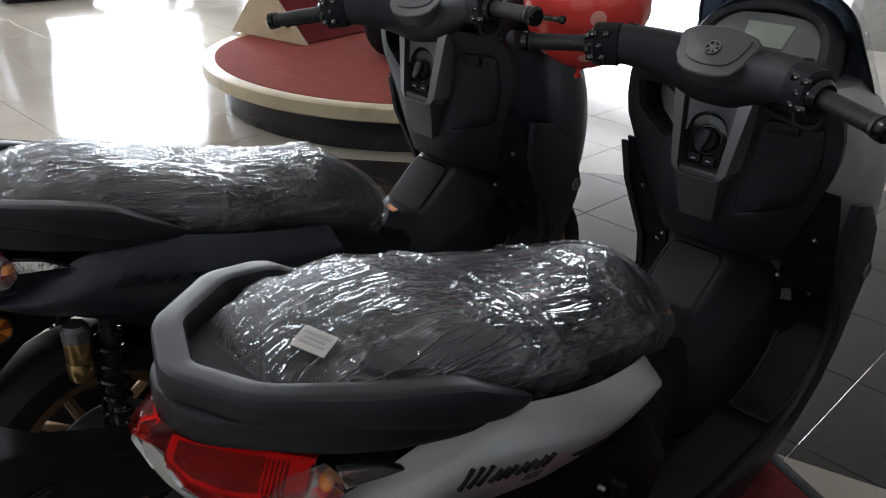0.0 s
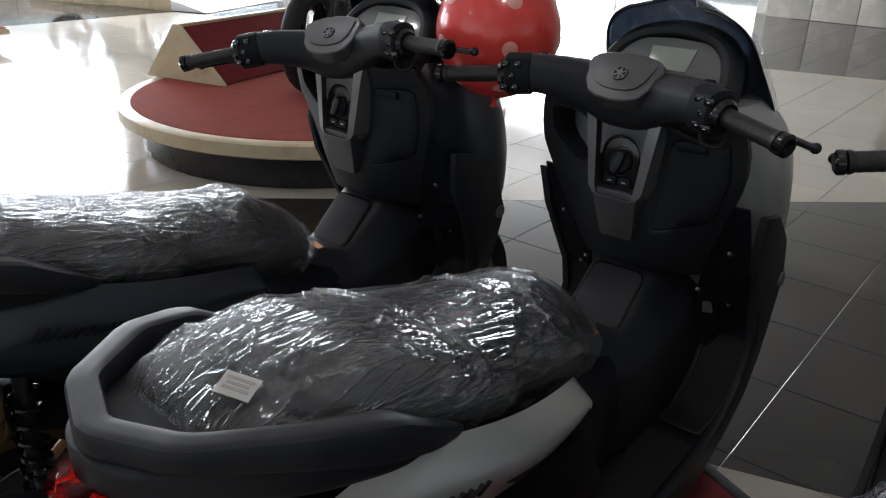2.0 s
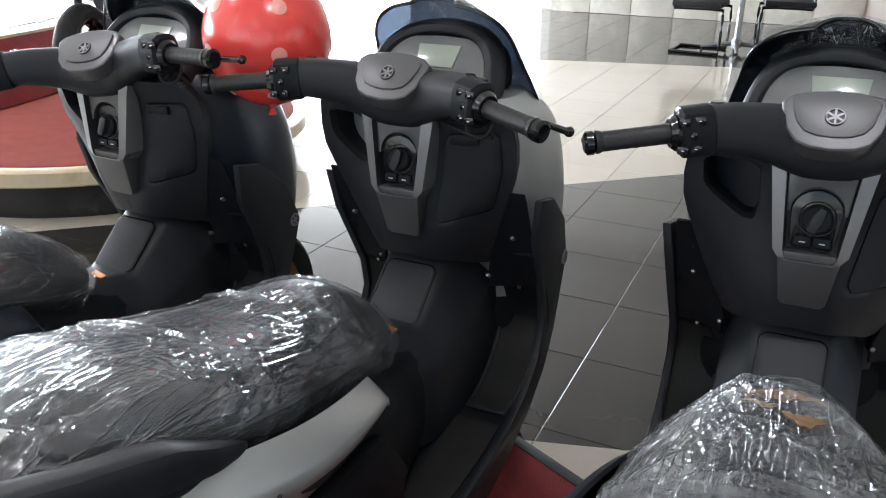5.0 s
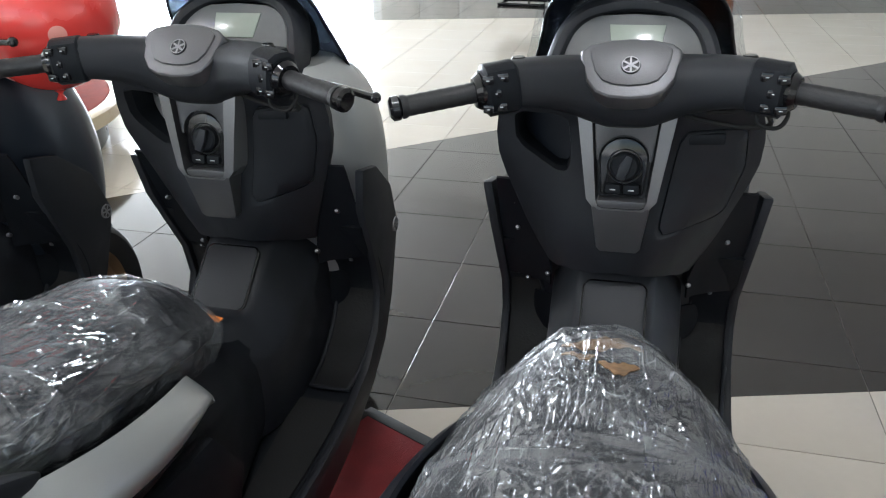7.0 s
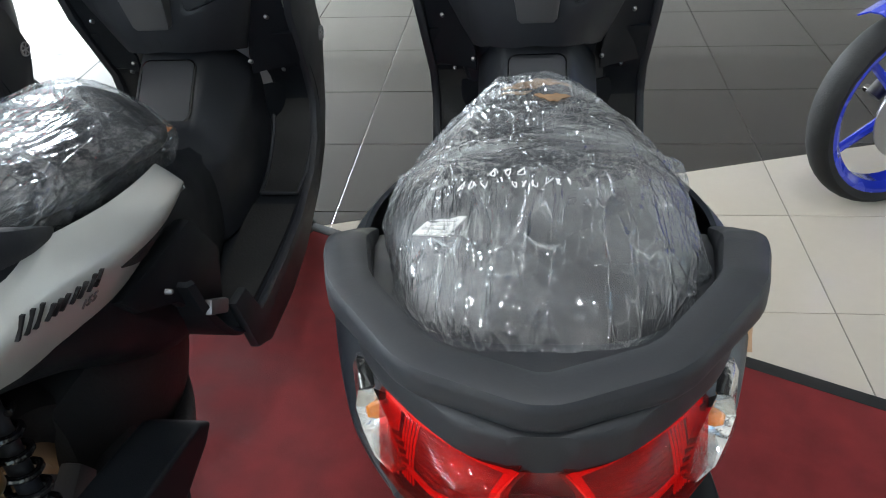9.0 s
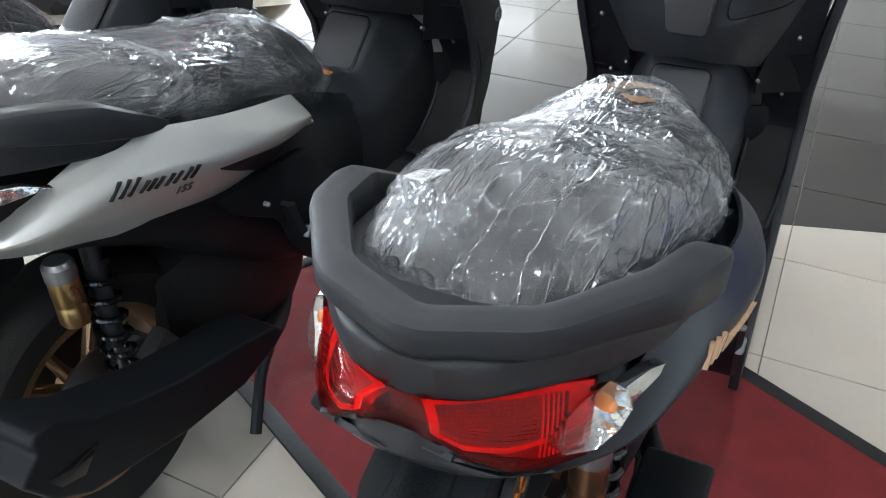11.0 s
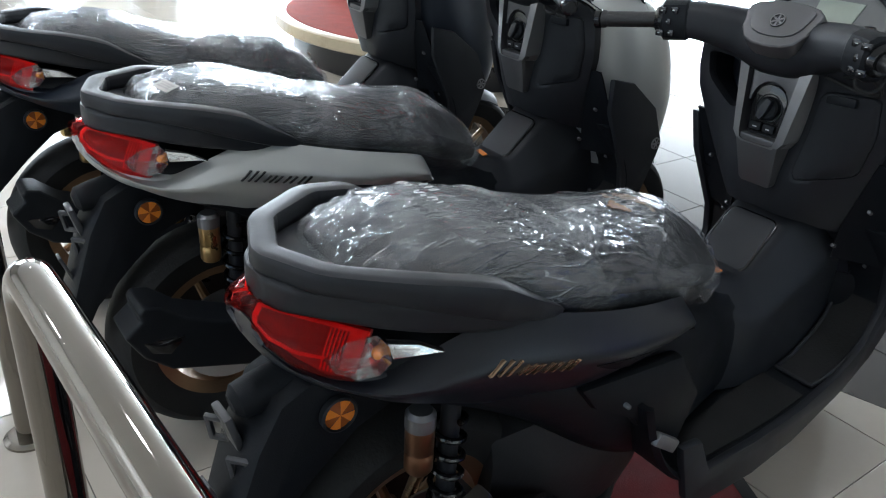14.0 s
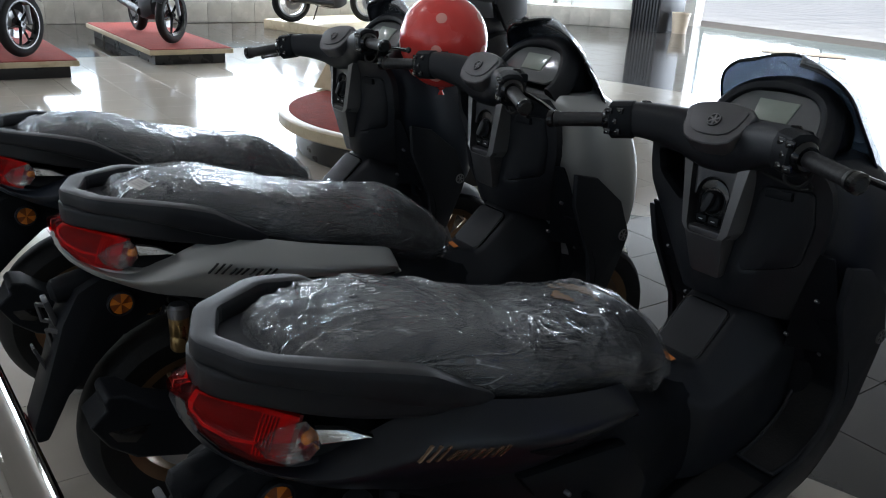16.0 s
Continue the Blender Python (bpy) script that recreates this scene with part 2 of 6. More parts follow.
M = {
    "black_plastic": material("black_plastic", (0.0145, 0.0162, 0.0198), 0.50, fine=420, bump=0.06, spec=0.33),
    "inner_plastic": material("inner_plastic", (0.0075, 0.009, 0.0115), 0.5, fine=500, bump=0.25, spec=0.16),
    "satin_grey": material("satin_grey", (0.11, 0.11, 0.114), 0.36, 0.5, fine=350, bump=0.1),
    "satin_dark": material("satin_dark", (0.022, 0.022, 0.024), 0.5, 0.0, fine=350, bump=0.1),
    "rib_clear": clear("rib_clear", (0.92, 0.93, 0.93), 0.05, 0.14, (0.8, 0.8, 0.8), (0.02, 0.3)),
    "red_deep": material("red_deep", (0.20, 0.030, 0.030), 0.25, var=0.3, scale=30, fine=300, bump=0.1, coat=0.5),
    "trim_silver": material("trim_silver", (0.22, 0.22, 0.225), 0.36, 0.5, fine=300, bump=0.06),
    "matte_black": material("matte_black", (0.0115, 0.0138, 0.0195), 0.36, 0.0, fine=300, bump=0.06, spec=0.4),
    "matte_navy": material("matte_navy", (0.019, 0.026, 0.038), 0.36, 0.15, fine=300, bump=0.06),
    "paint_silver": material("paint_silver", (0.45, 0.465, 0.455), 0.34, 0.5, var=0.06, fine=600, bump=0.04, coat=0.15),
    "gloss_black": material("gloss_black", (0.008, 0.008, 0.009), 0.12, fine=60, bump=0.0),
    "rubber": material("rubber", (0.014, 0.014, 0.014), 0.7, fine=200, bump=0.3, spec=0.3),
    "grip_rubber": material("grip_rubber", (0.012, 0.012, 0.013), 0.5, fine=260, bump=0.3),
    "vinyl": material("vinyl", (0.018, 0.018, 0.020), 0.6, var=0.02, fine=260, bump=0.0, spec=0.3),
    "bronze": material("bronze", (0.30, 0.19, 0.11), 0.33, 0.85, fine=200, bump=0.05),
    "gold": material("gold", (0.42, 0.28, 0.12), 0.30, 0.9, fine=200, bump=0.05),
    "copper": material("copper", (0.24, 0.12, 0.065), 0.32, 0.85, fine=200, bump=0.05),
    "bracket_grey": material("bracket_grey", (0.055, 0.056, 0.06), 0.4, 0.2, fine=150, bump=0.1),
    "steel": material("steel", (0.36, 0.36, 0.37), 0.34, 1.0, fine=150, bump=0.05),
    "chrome": material("chrome", (0.215, 0.20, 0.18), 0.05, 1.0, var=0.04, fine=40, bump=0.0),
    "iron": material("iron", (0.035, 0.035, 0.037), 0.5, 0.6, fine=120, bump=0.3),
    "alloy": material("alloy", (0.22, 0.22, 0.23), 0.42, 0.8, fine=120, bump=0.2),
    "red_lens": material("red_lens", (0.80, 0.045, 0.035), 0.12, 0.0, var=0.4, scale=26, fine=120, bump=0.0, coat=1.0),
    "red_reflector": material("red_reflector", (0.34, 0.060, 0.058), 0.22, 0.3, var=0.35, scale=30, fine=300, bump=0.6, coat=1.0),
    "amber": material("amber", (0.75, 0.22, 0.02), 0.15, fine=500, bump=0.5, coat=0.8),
    "amber_shaded": material("amber_shaded", (0.28, 0.07, 0.01), 0.2, fine=500, bump=0.5, coat=0.8),
    "orange_label": material("orange_label", (0.72, 0.22, 0.04), 0.45, fine=90, bump=0.0),
    "reflector_shell": material("reflector_shell", (0.62, 0.62, 0.61), 0.14, 0.95, var=0.35, scale=50, fine=120, bump=0.35),
    "lcd": material("lcd", (0.30, 0.34, 0.29), 0.25, fine=60, bump=0.0, coat=0.5),
    "meter_face": material("meter_face", (0.15, 0.155, 0.155), 0.2, fine=80, bump=0.0, coat=0.6),
    "lettering_black": material("lettering_black", (0.01, 0.01, 0.011), 0.3, bump=0.0),
    "lettering_bronze": material("lettering_bronze", (0.38, 0.25, 0.16), 0.28, 0.8, bump=0.0),
    "white_mark": material("white_mark", (0.7, 0.7, 0.7), 0.5, bump=0.0),
    "paper": material("paper", (0.55, 0.535, 0.50), 0.6, fine=120, bump=0.05),
    "ink": material("ink", (0.02, 0.02, 0.025), 0.4, bump=0.0),
    "tile_cream": material("tile_cream", (0.48, 0.435, 0.37), 0.10, spec=0.35, var=0.05, scale=3, fine=40, bump=0.015, random_piece=0.04, dirt=((0.40, 0.355, 0.29), 2.5, 0.25)),
    "tile_dark": material("tile_dark", (0.026, 0.0225, 0.020), 0.09, spec=0.42, var=0.12, scale=3, fine=60, bump=0.015, random_piece=0.10, dirt=((0.055, 0.05, 0.047), 1.6, 0.3)),
    "grout": material("grout", (0.15, 0.138, 0.122), 0.8, fine=90, bump=0.2),
    "carpet": material("carpet", (0.185, 0.027, 0.029), 0.95, var=0.35, scale=14, fine=700, bump=1.0, spec=0.1),
    "carpet_bright": material("carpet_bright", (0.30, 0.068, 0.056), 0.95, var=0.3, scale=14, fine=600, bump=1.0, spec=0.1),
    "cream_board": material("cream_board", (0.58, 0.48, 0.32), 0.4, var=0.1, fine=60, bump=0.1, dirt=((0.30, 0.2, 0.1), 9.0, 0.5)),
    "plinth_dark": material("plinth_dark", (0.022, 0.021, 0.022), 0.3, fine=60, bump=0.1),
    "marble": material("marble", (0.56, 0.53, 0.47), 0.25, var=0.16, scale=4, fine=18, bump=0.03, random_piece=0.06, dirt=((0.35, 0.33, 0.30), 3.0, 0.5)),
    "wall_reflected": material("wall_reflected", (0.62, 0.60, 0.56), 0.7, var=0.05, scale=2, fine=120, bump=0.1),
    "label_grey": material("label_grey", (0.42, 0.41, 0.39), 0.6, bump=0.0),
    "rust_stain": material("rust_stain", (0.20, 0.115, 0.055), 0.7, var=0.6, scale=40, fine=200, bump=0.3),
    "lamp_face": material("lamp_face", (0.8, 0.8, 0.8), 0.5, bump=0.0),
    "wall_paint": material("wall_paint", (0.70, 0.68, 0.63), 0.7, var=0.05, scale=2, fine=120, bump=0.1),
    "ceiling_paint": material("ceiling_paint", (0.78, 0.77, 0.74), 0.8, var=0.04, scale=2, fine=100, bump=0.1),
    "column_dark": material("column_dark", (0.014, 0.014, 0.016), 0.35, fine=60, bump=0.1),
    "aluminium": material("aluminium", (0.5, 0.5, 0.5), 0.4, 0.9, fine=120, bump=0.1),
    "balloon": material("balloon", (0.82, 0.065, 0.055), 0.25, var=0.05, fine=20, bump=0.0, coat=0.5),
    "balloon_dot": material("balloon_dot", (0.86, 0.36, 0.30), 0.3, var=0.05, fine=20, bump=0.0),
    "blue_paint": material("blue_paint", (0.012, 0.03, 0.42), 0.25, 0.2, fine=60, bump=0.0, coat=0.6),
    "yellow_paint": material("yellow_paint", (0.75, 0.62, 0.03), 0.3, fine=60, bump=0.0),
    "white_paint": material("white_paint", (0.75, 0.76, 0.78), 0.3, fine=60, bump=0.0),
    "orange_plastic": material("orange_plastic", (0.80, 0.20, 0.02), 0.4, fine=60, bump=0.1),
    "cardboard": material("cardboard", (0.50, 0.37, 0.23), 0.8, fine=60, bump=0.2),
    "pale_plastic": material("pale_plastic", (0.42, 0.44, 0.47), 0.4, bump=0.05),
    "bucket_white": material("bucket_white", (0.58, 0.48, 0.36), 0.5, fine=60, bump=0.1),
    "pavement": material("pavement", (0.82, 0.81, 0.79), 0.35, var=0.14, scale=0.9, fine=6, bump=0.1),
    "blue_ground": material("blue_ground", (0.10, 0.46, 0.74), 0.5, var=0.1, scale=1.0, fine=8, bump=0.05),
    "clear_lens": clear("clear_lens", (0.95, 0.96, 0.96), 0.03, 0.03, gloss=(0.02, 0.3)),
    "red_glass": clear("red_glass", (0.92, 0.24, 0.22), 0.02, 0.03, (0.62, 0.12, 0.11), (0.012, 0.25)),
    "tinted_screen": clear("tinted_screen", (0.12, 0.135, 0.155), 0.05, 0.04, (0.02, 0.02, 0.025)),
    "window_glass": clear("window_glass", (0.95, 0.97, 0.97), 0.01, 0.02),
    "film": film_material("polythene_film", 0.014, 0.095),
    # Copy of the film with more haze, to brighten the black scooter's seat.
    "film_hazier": film_material("hazier_film", 0.030, 0.15, 0.06),
    "film_clear": film_material("screen_film", 0.03, 0.15),
}


# ---- mesh helpers ----
def finish(bm, mat, angle=35):
    for f in bm.faces:
        f.smooth = True
    lim = radians(angle)
    for e in bm.edges:
        if len(e.link_faces) == 2 and e.calc_face_angle(0) > lim:
            e.smooth = False
    return bm


def part(name, bm, mat, parent=None, label="", angle=35, flip=True):
    if flip:
        bmesh.ops.recalc_face_normals(bm, faces=bm.faces[:])
    finish(bm, mat, angle)
    me = bpy.data.meshes.new(name)
    bm.to_mesh(me)
    bm.free()
    me.materials.append(M[mat])
    ob = new(name, me)
    if parent:
        ob.parent = parent
    if label:
        ob["label"] = label
    return ob


def thing(name, label, category, at=None, group="", kind=""):
    ob = new(name)
    ob.empty_display_size = 0.1
    if at:
        ob.matrix_world = at
    return tagged(ob, label, category, group, kind)


def bevel(bm, w, seg=2, angle=30):
    es = [e for e in bm.edges if len(e.link_faces) == 2 and e.calc_face_angle(0) > radians(angle)]
    if w > 0 and es:
        bmesh.ops.bevel(bm, geom=es, offset=w, segments=seg, profile=0.6, affect="EDGES", clamp_overlap=True)
    return bm


def box(size, at=(0, 0, 0), rot=(0, 0, 0), bev=0.004, bm=None):
    b = bmesh.new()
    bmesh.ops.create_cube(b, size=1)
    bmesh.ops.scale(b, vec=size, verts=b.verts)
    bevel(b, bev)
    bmesh.ops.transform(b, matrix=pose(*at, *rot), verts=b.verts)
    return merge(bm, b)


def merge(bm, b):
    if bm is None:
        return b
    tmp = bpy.data.meshes.new("tmp")
    b.to_mesh(tmp)
    b.free()
    bm.from_mesh(tmp)
    bpy.data.meshes.remove(tmp)
    return bm


def tf(bm, m):
    bmesh.ops.transform(bm, matrix=m, verts=bm.verts)
    return bm


def rings(loops, closed=True, caps=True, bm=None):
    """Skin between loops of equally many points."""
    b = bmesh.new()
    vs = [[b.verts.new(p) for p in lp] for lp in loops]
    n = len(vs[0])
    for a, c in zip(vs, vs[1:]):
        for i in range(n if closed else n - 1):
            j = (i + 1) % n
            b.faces.new((a[i], a[j], c[j], c[i]))
    if caps and closed:
        b.faces.new(vs[0][::-1]), b.faces.new(vs[-1])
    bmesh.ops.recalc_face_normals(b, faces=b.faces[:])
    return merge(bm, b)


def smooth_path(pts, n):
    """Catmull-Rom through the points, n steps each."""
    P = [Vector(p) for p in pts]
    P = [2 * P[0] - P[1], *P, 2 * P[-1] - P[-2]]
    out = []
    for a, b, c, d in zip(P, P[1:], P[2:], P[3:]):
        for k in range(n):
            t = k / n
            out.append(0.5 * (2 * b + (c - a) * t + (2 * a - 5 * b + 4 * c - d) * t * t + (3 * b - a - 3 * c + d) * t ** 3))
    out.append(P[-2])
    return out


def curve_rows(rows, n):
    """The same for rows of any number of values."""
    a = np.array(rows, float)
    a = np.vstack([2 * a[0] - a[1], a, 2 * a[-1] - a[-2]])
    out = []
    for i in range(1, len(a) - 2):
        p0, p1, p2, p3 = a[i - 1], a[i], a[i + 1], a[i + 2]
        for k in range(n):
            t = k / n
            out.append(0.5 * (2 * p1 + (p2 - p0) * t + (2 * p0 - 5 * p1 + 4 * p2 - p3) * t * t + (3 * p1 - p0 - 3 * p2 + p3) * t ** 3))
    out.append(a[-2])
    return out


def tube(path, rx, ry=None, n=12, up=(0, 0, 1), power=2.0, bm=None, closed=False):
    """A tube along a path; rx sideways and ry upward, one value or one a point."""
    P = [Vector(p) for p in path]
    ry = rx if ry is None else ry
    g = lambda r, i: r[i] if isinstance(r, (list, tuple)) else r
    loops = []
    for i, p in enumerate(P):
        d = (P[min(i + 1, len(P) - 1)] - P[max(i - 1, 0)]) if not closed else (P[(i + 1) % len(P)] - P[i - 1])
        d.normalize()
        s = d.cross(Vector(up))
        s = s.normalized() if s.length > 1e-4 else Vector((1, 0, 0))
        u = s.cross(d).normalized()
        lp = []
        for k in range(n):
            a = 2 * math.pi * k / n
            c, q = math.cos(a), math.sin(a)
            f = (abs(c) ** power + abs(q) ** power) ** (-1 / power)
            lp.append(p + s * (c * f * g(rx, i)) + u * (q * f * g(ry, i)))
        loops.append(lp)
    if closed:
        loops.append(loops[0])
        b = rings(loops, caps=False)
        bmesh.ops.remove_doubles(b, verts=b.verts, dist=1e-6)
        return merge(bm, b)
    return rings(loops, bm=bm)


def rod(a, b, r, n=12, bm=None, r2=None):
    return tube([a, b], [r, r if r2 is None else r2], n=n, up=(0.13, 0.31, 0.94), bm=bm)


def lathe(profile, m=Matrix(), n=40, bm=None):
    """Turn (radius, along) points round the local z axis."""
    loops = [[m @ Vector((r * math.cos(2 * math.pi * k / n), r * math.sin(2 * math.pi * k / n), h)) for k in range(n)] for r, h in profile]
    return rings(loops, caps=False, bm=bm)


def plate(outline, thick, m=Matrix(), bev=0.003, bm=None, seg=2):
    """A flat outline in local x, y pulled out along z from 0."""
    b = bmesh.new()
    f = b.faces.new([b.verts.new((x, y, 0)) for x, y in outline])
    ex = bmesh.ops.extrude_face_region(b, geom=[f])
    bmesh.ops.translate(b, vec=(0, 0, thick), verts=[v for v in ex["geom"] if isinstance(v, bmesh.types.BMVert)])
    bmesh.ops.recalc_face_normals(b, faces=b.faces[:])
    bevel(b, bev, seg, 40)
    tf(b, m)
    return merge(bm, b)


# local x, y of an outline become y, z of the thing; pulled out along x
SIDE = Matrix(((0, 0, 1, 0), (1, 0, 0, 0), (0, 1, 0, 0), (0, 0, 0, 1)))


def sheet(grid, thick=0.0, bm=None):
    """A surface from rows of points, given thickness along its own normals."""
    b = bmesh.new()
    vs = [[b.verts.new(p) for p in row] for row in grid]
    for r0, r1 in zip(vs, vs[1:]):
        for i in range(len(r0) - 1):
            b.faces.new((r0[i], r0[i + 1], r1[i + 1], r1[i]))
    if thick:
        b.normal_update()
        bmesh.ops.solidify(b, geom=b.faces[:], thickness=thick)
    return merge(bm, b)


def chaikin(pts, n, q=0.22):
    """Corners cut n times, the ends kept."""
    P = [Vector(p) for p in pts]
    for _ in range(n):
        Q = [P[0]]
        for a, b in zip(P, P[1:]):
            Q += [a.lerp(b, q), a.lerp(b, 1 - q)]
        P = Q + [P[-1]]
    return P


def oval(cx, cz, hw, hh, n=24, power=2.6, y=0.0):
    out = []
    for k in range(n):
        a = 2 * math.pi * k / n
        c, s = math.cos(a), math.sin(a)
        f = (abs(c) ** power + abs(s) ** power) ** (-1 / power)
        out.append(Vector((cx + c * f * hw, y, cz + s * f * hh)))
    return out


def body_loft(rows, steps=4, n=28, power=2.8, bm=None):
    """Rows of y, half width, bottom, top: a rounded body along y."""
    loops = []
    for y, hw, zb, zt in curve_rows(rows, steps):
        loops.append(oval(0, (zb + zt) / 2, max(hw, 0.003), max((zt - zb) / 2, 0.003), n, power, y))
    return rings(loops, bm=bm)


def mirrored(bm):
    """The same mesh on the other side."""
    b = bm.copy()
    bmesh.ops.scale(b, vec=(-1, 1, 1), verts=b.verts)
    bmesh.ops.reverse_faces(b, faces=b.faces[:])
    return b


def both(name, bm, mat, parent, label="", angle=35):
    b = mirrored(bm)
    return part(name, bm, mat, parent, label, angle), part(name, b, mat, parent, label, angle)


# ---- the room ----
TILE, GAP = 0.42, 0.0028
X0, Y0 = 0.685, 1.40            # one crossing of the tile joints
NEAR = ((-0.62, 1.32), (0.85, 1.76))     # edge between the near cream field and the dark band
FAR = ((-3.13, 1.72), (-0.65, 4.01))     # edge between the dark band and the cream field beyond
BAND = ((-2.55, 7.26), (-0.89, 7.73))    # edge of the dark strip along the far wall


def side_of(line, x, y):
    (ax, ay), (bx, by) = line
    return (bx - ax) * (y - ay) - (by - ay) * (x - ax)


def cut(poly, line, keep):
    """The piece of a polygon on one side of a line."""
    out = []
    for (x0, y0), (x1, y1) in zip(poly, poly[1:] + poly[:1]):
        a, b = keep * side_of(line, x0, y0), keep * side_of(line, x1, y1)
        if a >= 0:
            out.append((x0, y0))
        if (a < 0) != (b < 0):
            t = a / (a - b)
            out.append((x0 + t * (x1 - x0), y0 + t * (y1 - y0)))
    return out


def tile_mesh(poly, bm, z0=-0.009, z1=0.0, edge=0.0009):
    cx, cy = sum(p[0] for p in poly) / len(poly), sum(p[1] for p in poly) / len(poly)
    ins = []
    for x, y in poly:
        d = math.hypot(x - cx, y - cy) or 1
        k = max(1 - 1.4 * edge / d, 0.1)
        ins.append((cx + (x - cx) * k, cy + (y - cy) * k))
    lo = [bm.verts.new((x, y, z0)) for x, y in poly]
    mid = [bm.verts.new((x, y, z1 - edge * 0.6)) for x, y in poly]
    top = [bm.verts.new((x, y, z1)) for x, y in ins]
    n = len(poly)
    for a, b in ((lo, mid), (mid, top)):
        for i in range(n):
            bm.faces.new((a[i], a[(i + 1) % n], b[(i + 1) % n], b[i]))
    bm.faces.new(top)


def room():
    floor = part("floor", box((22, 24, 0.2), (-3.5, 4, -0.103), bev=0), "grout", None)
    tagged(floor, "polished cream tile floor with dark tile bands", "floor", kind="structure")
    ground = part("ground", box((400, 400, 0.1), (0, 0, -0.26), bev=0), "pavement", None)
    tagged(ground, "pale paved ground outside the showroom", "ground", kind="structure")

    pv = part("pavement", box((60, 40, 0.1), (-7, 34.45, -0.054), bev=0), "pavement", None)
    tagged(pv, "pale paving outside the doorway", "pavement", kind="structure")

    slabs = bmesh.new()
    for i in range(26):
        for j in range(24):
            x, y = -29.5 + i * 1.0, 16.05 + j * 1.0
            tile_mesh([(x, y), (x + 0.985, y), (x + 0.985, y + 0.985), (x, y + 0.985)], slabs, -0.004, 0.004, 0.004)
    tagged(part("paving_slabs", slabs, "pavement", None, flip=False), "pale paving slabs outside the doorway", "paving", kind="stuff")

    bl = part("pavement_blue", box((5.0, 16.0, 0.04), (-14.8, 4.0, -0.19), bev=0.005), "blue_ground", None)
    tagged(bl, "bright blue painted ground outside the windows", "ground", kind="structure")

    # window side: a low marble wall under wide panes
    wx = -12.0
    lo = part("wall_west", box((0.25, 14.9, 0.34), (wx - 0.12, 4.55, 0.17), bev=0.004), "marble", None)
    tagged(lo, "low pale marble wall under the shop windows", "wall", kind="structure")
    for k in range(38):
        part("slab", box((0.02, 0.388, 0.31), (wx + 0.012, -2.7 + k * 0.392, 0.16), bev=0.002), "marble", lo)
    up = part("wall_west_head", box((0.25, 14.9, 0.5), (wx - 0.12, 4.55, 3.35), bev=0.004), "wall_paint", None)
    tagged(up, "painted wall above the shop windows", "wall", kind="structure")
    for k, (y0, y1, power) in enumerate(WINDOWS):
        h = (y1 - y0) / 2
        w = thing("window_%d" % (k + 1), "large clear shop window in an aluminium frame", "window", Matrix.Translation((wx - 0.1, y0 + h, 0.34)), kind="structure")
        for y in (-h + 0.03, h - 0.03):
            part("window_frame", box((0.07, 0.06, 2.76), (0, y, 1.38), bev=0.004), "aluminium", w)
        for z in (0.03, 2.73):
            part("window_frame", box((0.07, h * 2 - 0.12, 0.06), (0, 0, z), bev=0.004), "aluminium", w)
        pane = part("pane", box((0.008, h * 2 - 0.12, 2.64), (0, 0, 1.38), bev=0), "window_glass", w)
        pane.visible_shadow = False
    edges = [-2.9] + [v for y0, y1, p in WINDOWS for v in (y0, y1)] + [12.0]
    for k, (y0, y1) in enumerate(zip(edges[::2], edges[1::2])):
        tagged(part("wall_west_pier_%d" % (k + 1), box((0.25, y1 - y0, 2.76), (wx - 0.12, (y0 + y1) / 2, 1.72), bev=0.004), "wall_paint", None), "painted pier between the shop windows", "wall", kind="structure")
    # This east window is unseen, added to carry the fill lamp outside it.
    w = thing("window_6", "large clear shop window in an aluminium frame", "window", Matrix.Translation((8.0, 2.2, 0.5)), kind="structure")
    for y in (-2.77, -0.92, 0.92, 2.77):
        part("window_frame", box((0.07, 0.06, 2.5), (0, y, 1.25), bev=0.004), "aluminium", w)
    for y in (-1.845, 0, 1.845):
        for z in (0.03, 2.47):
            part("window_frame", box((0.07, 1.785, 0.06), (0, y, z), bev=0.004), "aluminium", w)
        part("pane", box((0.008, 1.785, 2.38), (0, y, 1.25), bev=0), "window_glass", w).visible_shadow = False
    # far side: column, open doorway, then a marble-faced wall
    c = part("column", box((0.72, 0.72, 3.6), (-10.0, 12.40, 1.8), bev=0.02), "column_dark", None)
    tagged(c, "dark fluted column beside the doorway", "column", kind="structure")
    for k in range(9):
        part("flute", rod((-10.30 + k * 0.075, 12.035, 0.0), (-10.30 + k * 0.075, 12.035, 3.58), 0.022, 8), "column_dark", c)
    cm = Matrix.Translation((-11.15, 11.18, 0)) @ Matrix.Rotation(radians(45), 4, "Z")
    lw = part("wall_corner_low", tf(box((2.45, 0.22, 0.34), (0, 0.11, 0.17), bev=0.004), cm), "marble", None)
    tagged(lw, "low pale marble wall across the corner", "wall", kind="structure")
    for k in range(6):
        part("slab", tf(box((0.388, 0.02, 0.31), (-0.98 + k * 0.392, -0.012, 0.16), bev=0.002), cm), "marble", lw)
    # Mostly unseen wall; its tone is set for what the dark tiles reflect.
    tagged(part("wall_north_east", box((8.0, 0.25, 3.6), (4.1, 11.75, 1.8), bev=0.004), "wall_reflected", None), "plain showroom wall, toned for reflections in the tiles", "wall", kind="structure")
    n = part("wall_north", box((4.0, 0.25, 3.6), (-1.9, 11.75, 1.8), bev=0.004), "wall_paint", None)
    tagged(n, "pale wall with a marble-clad foot", "wall", kind="structure")
    for k in range(7):
        part("slab", box((0.59, 0.02, 0.9), (-3.6 + k * 0.6, 11.615, 0.45), bev=0.002), "marble", n)
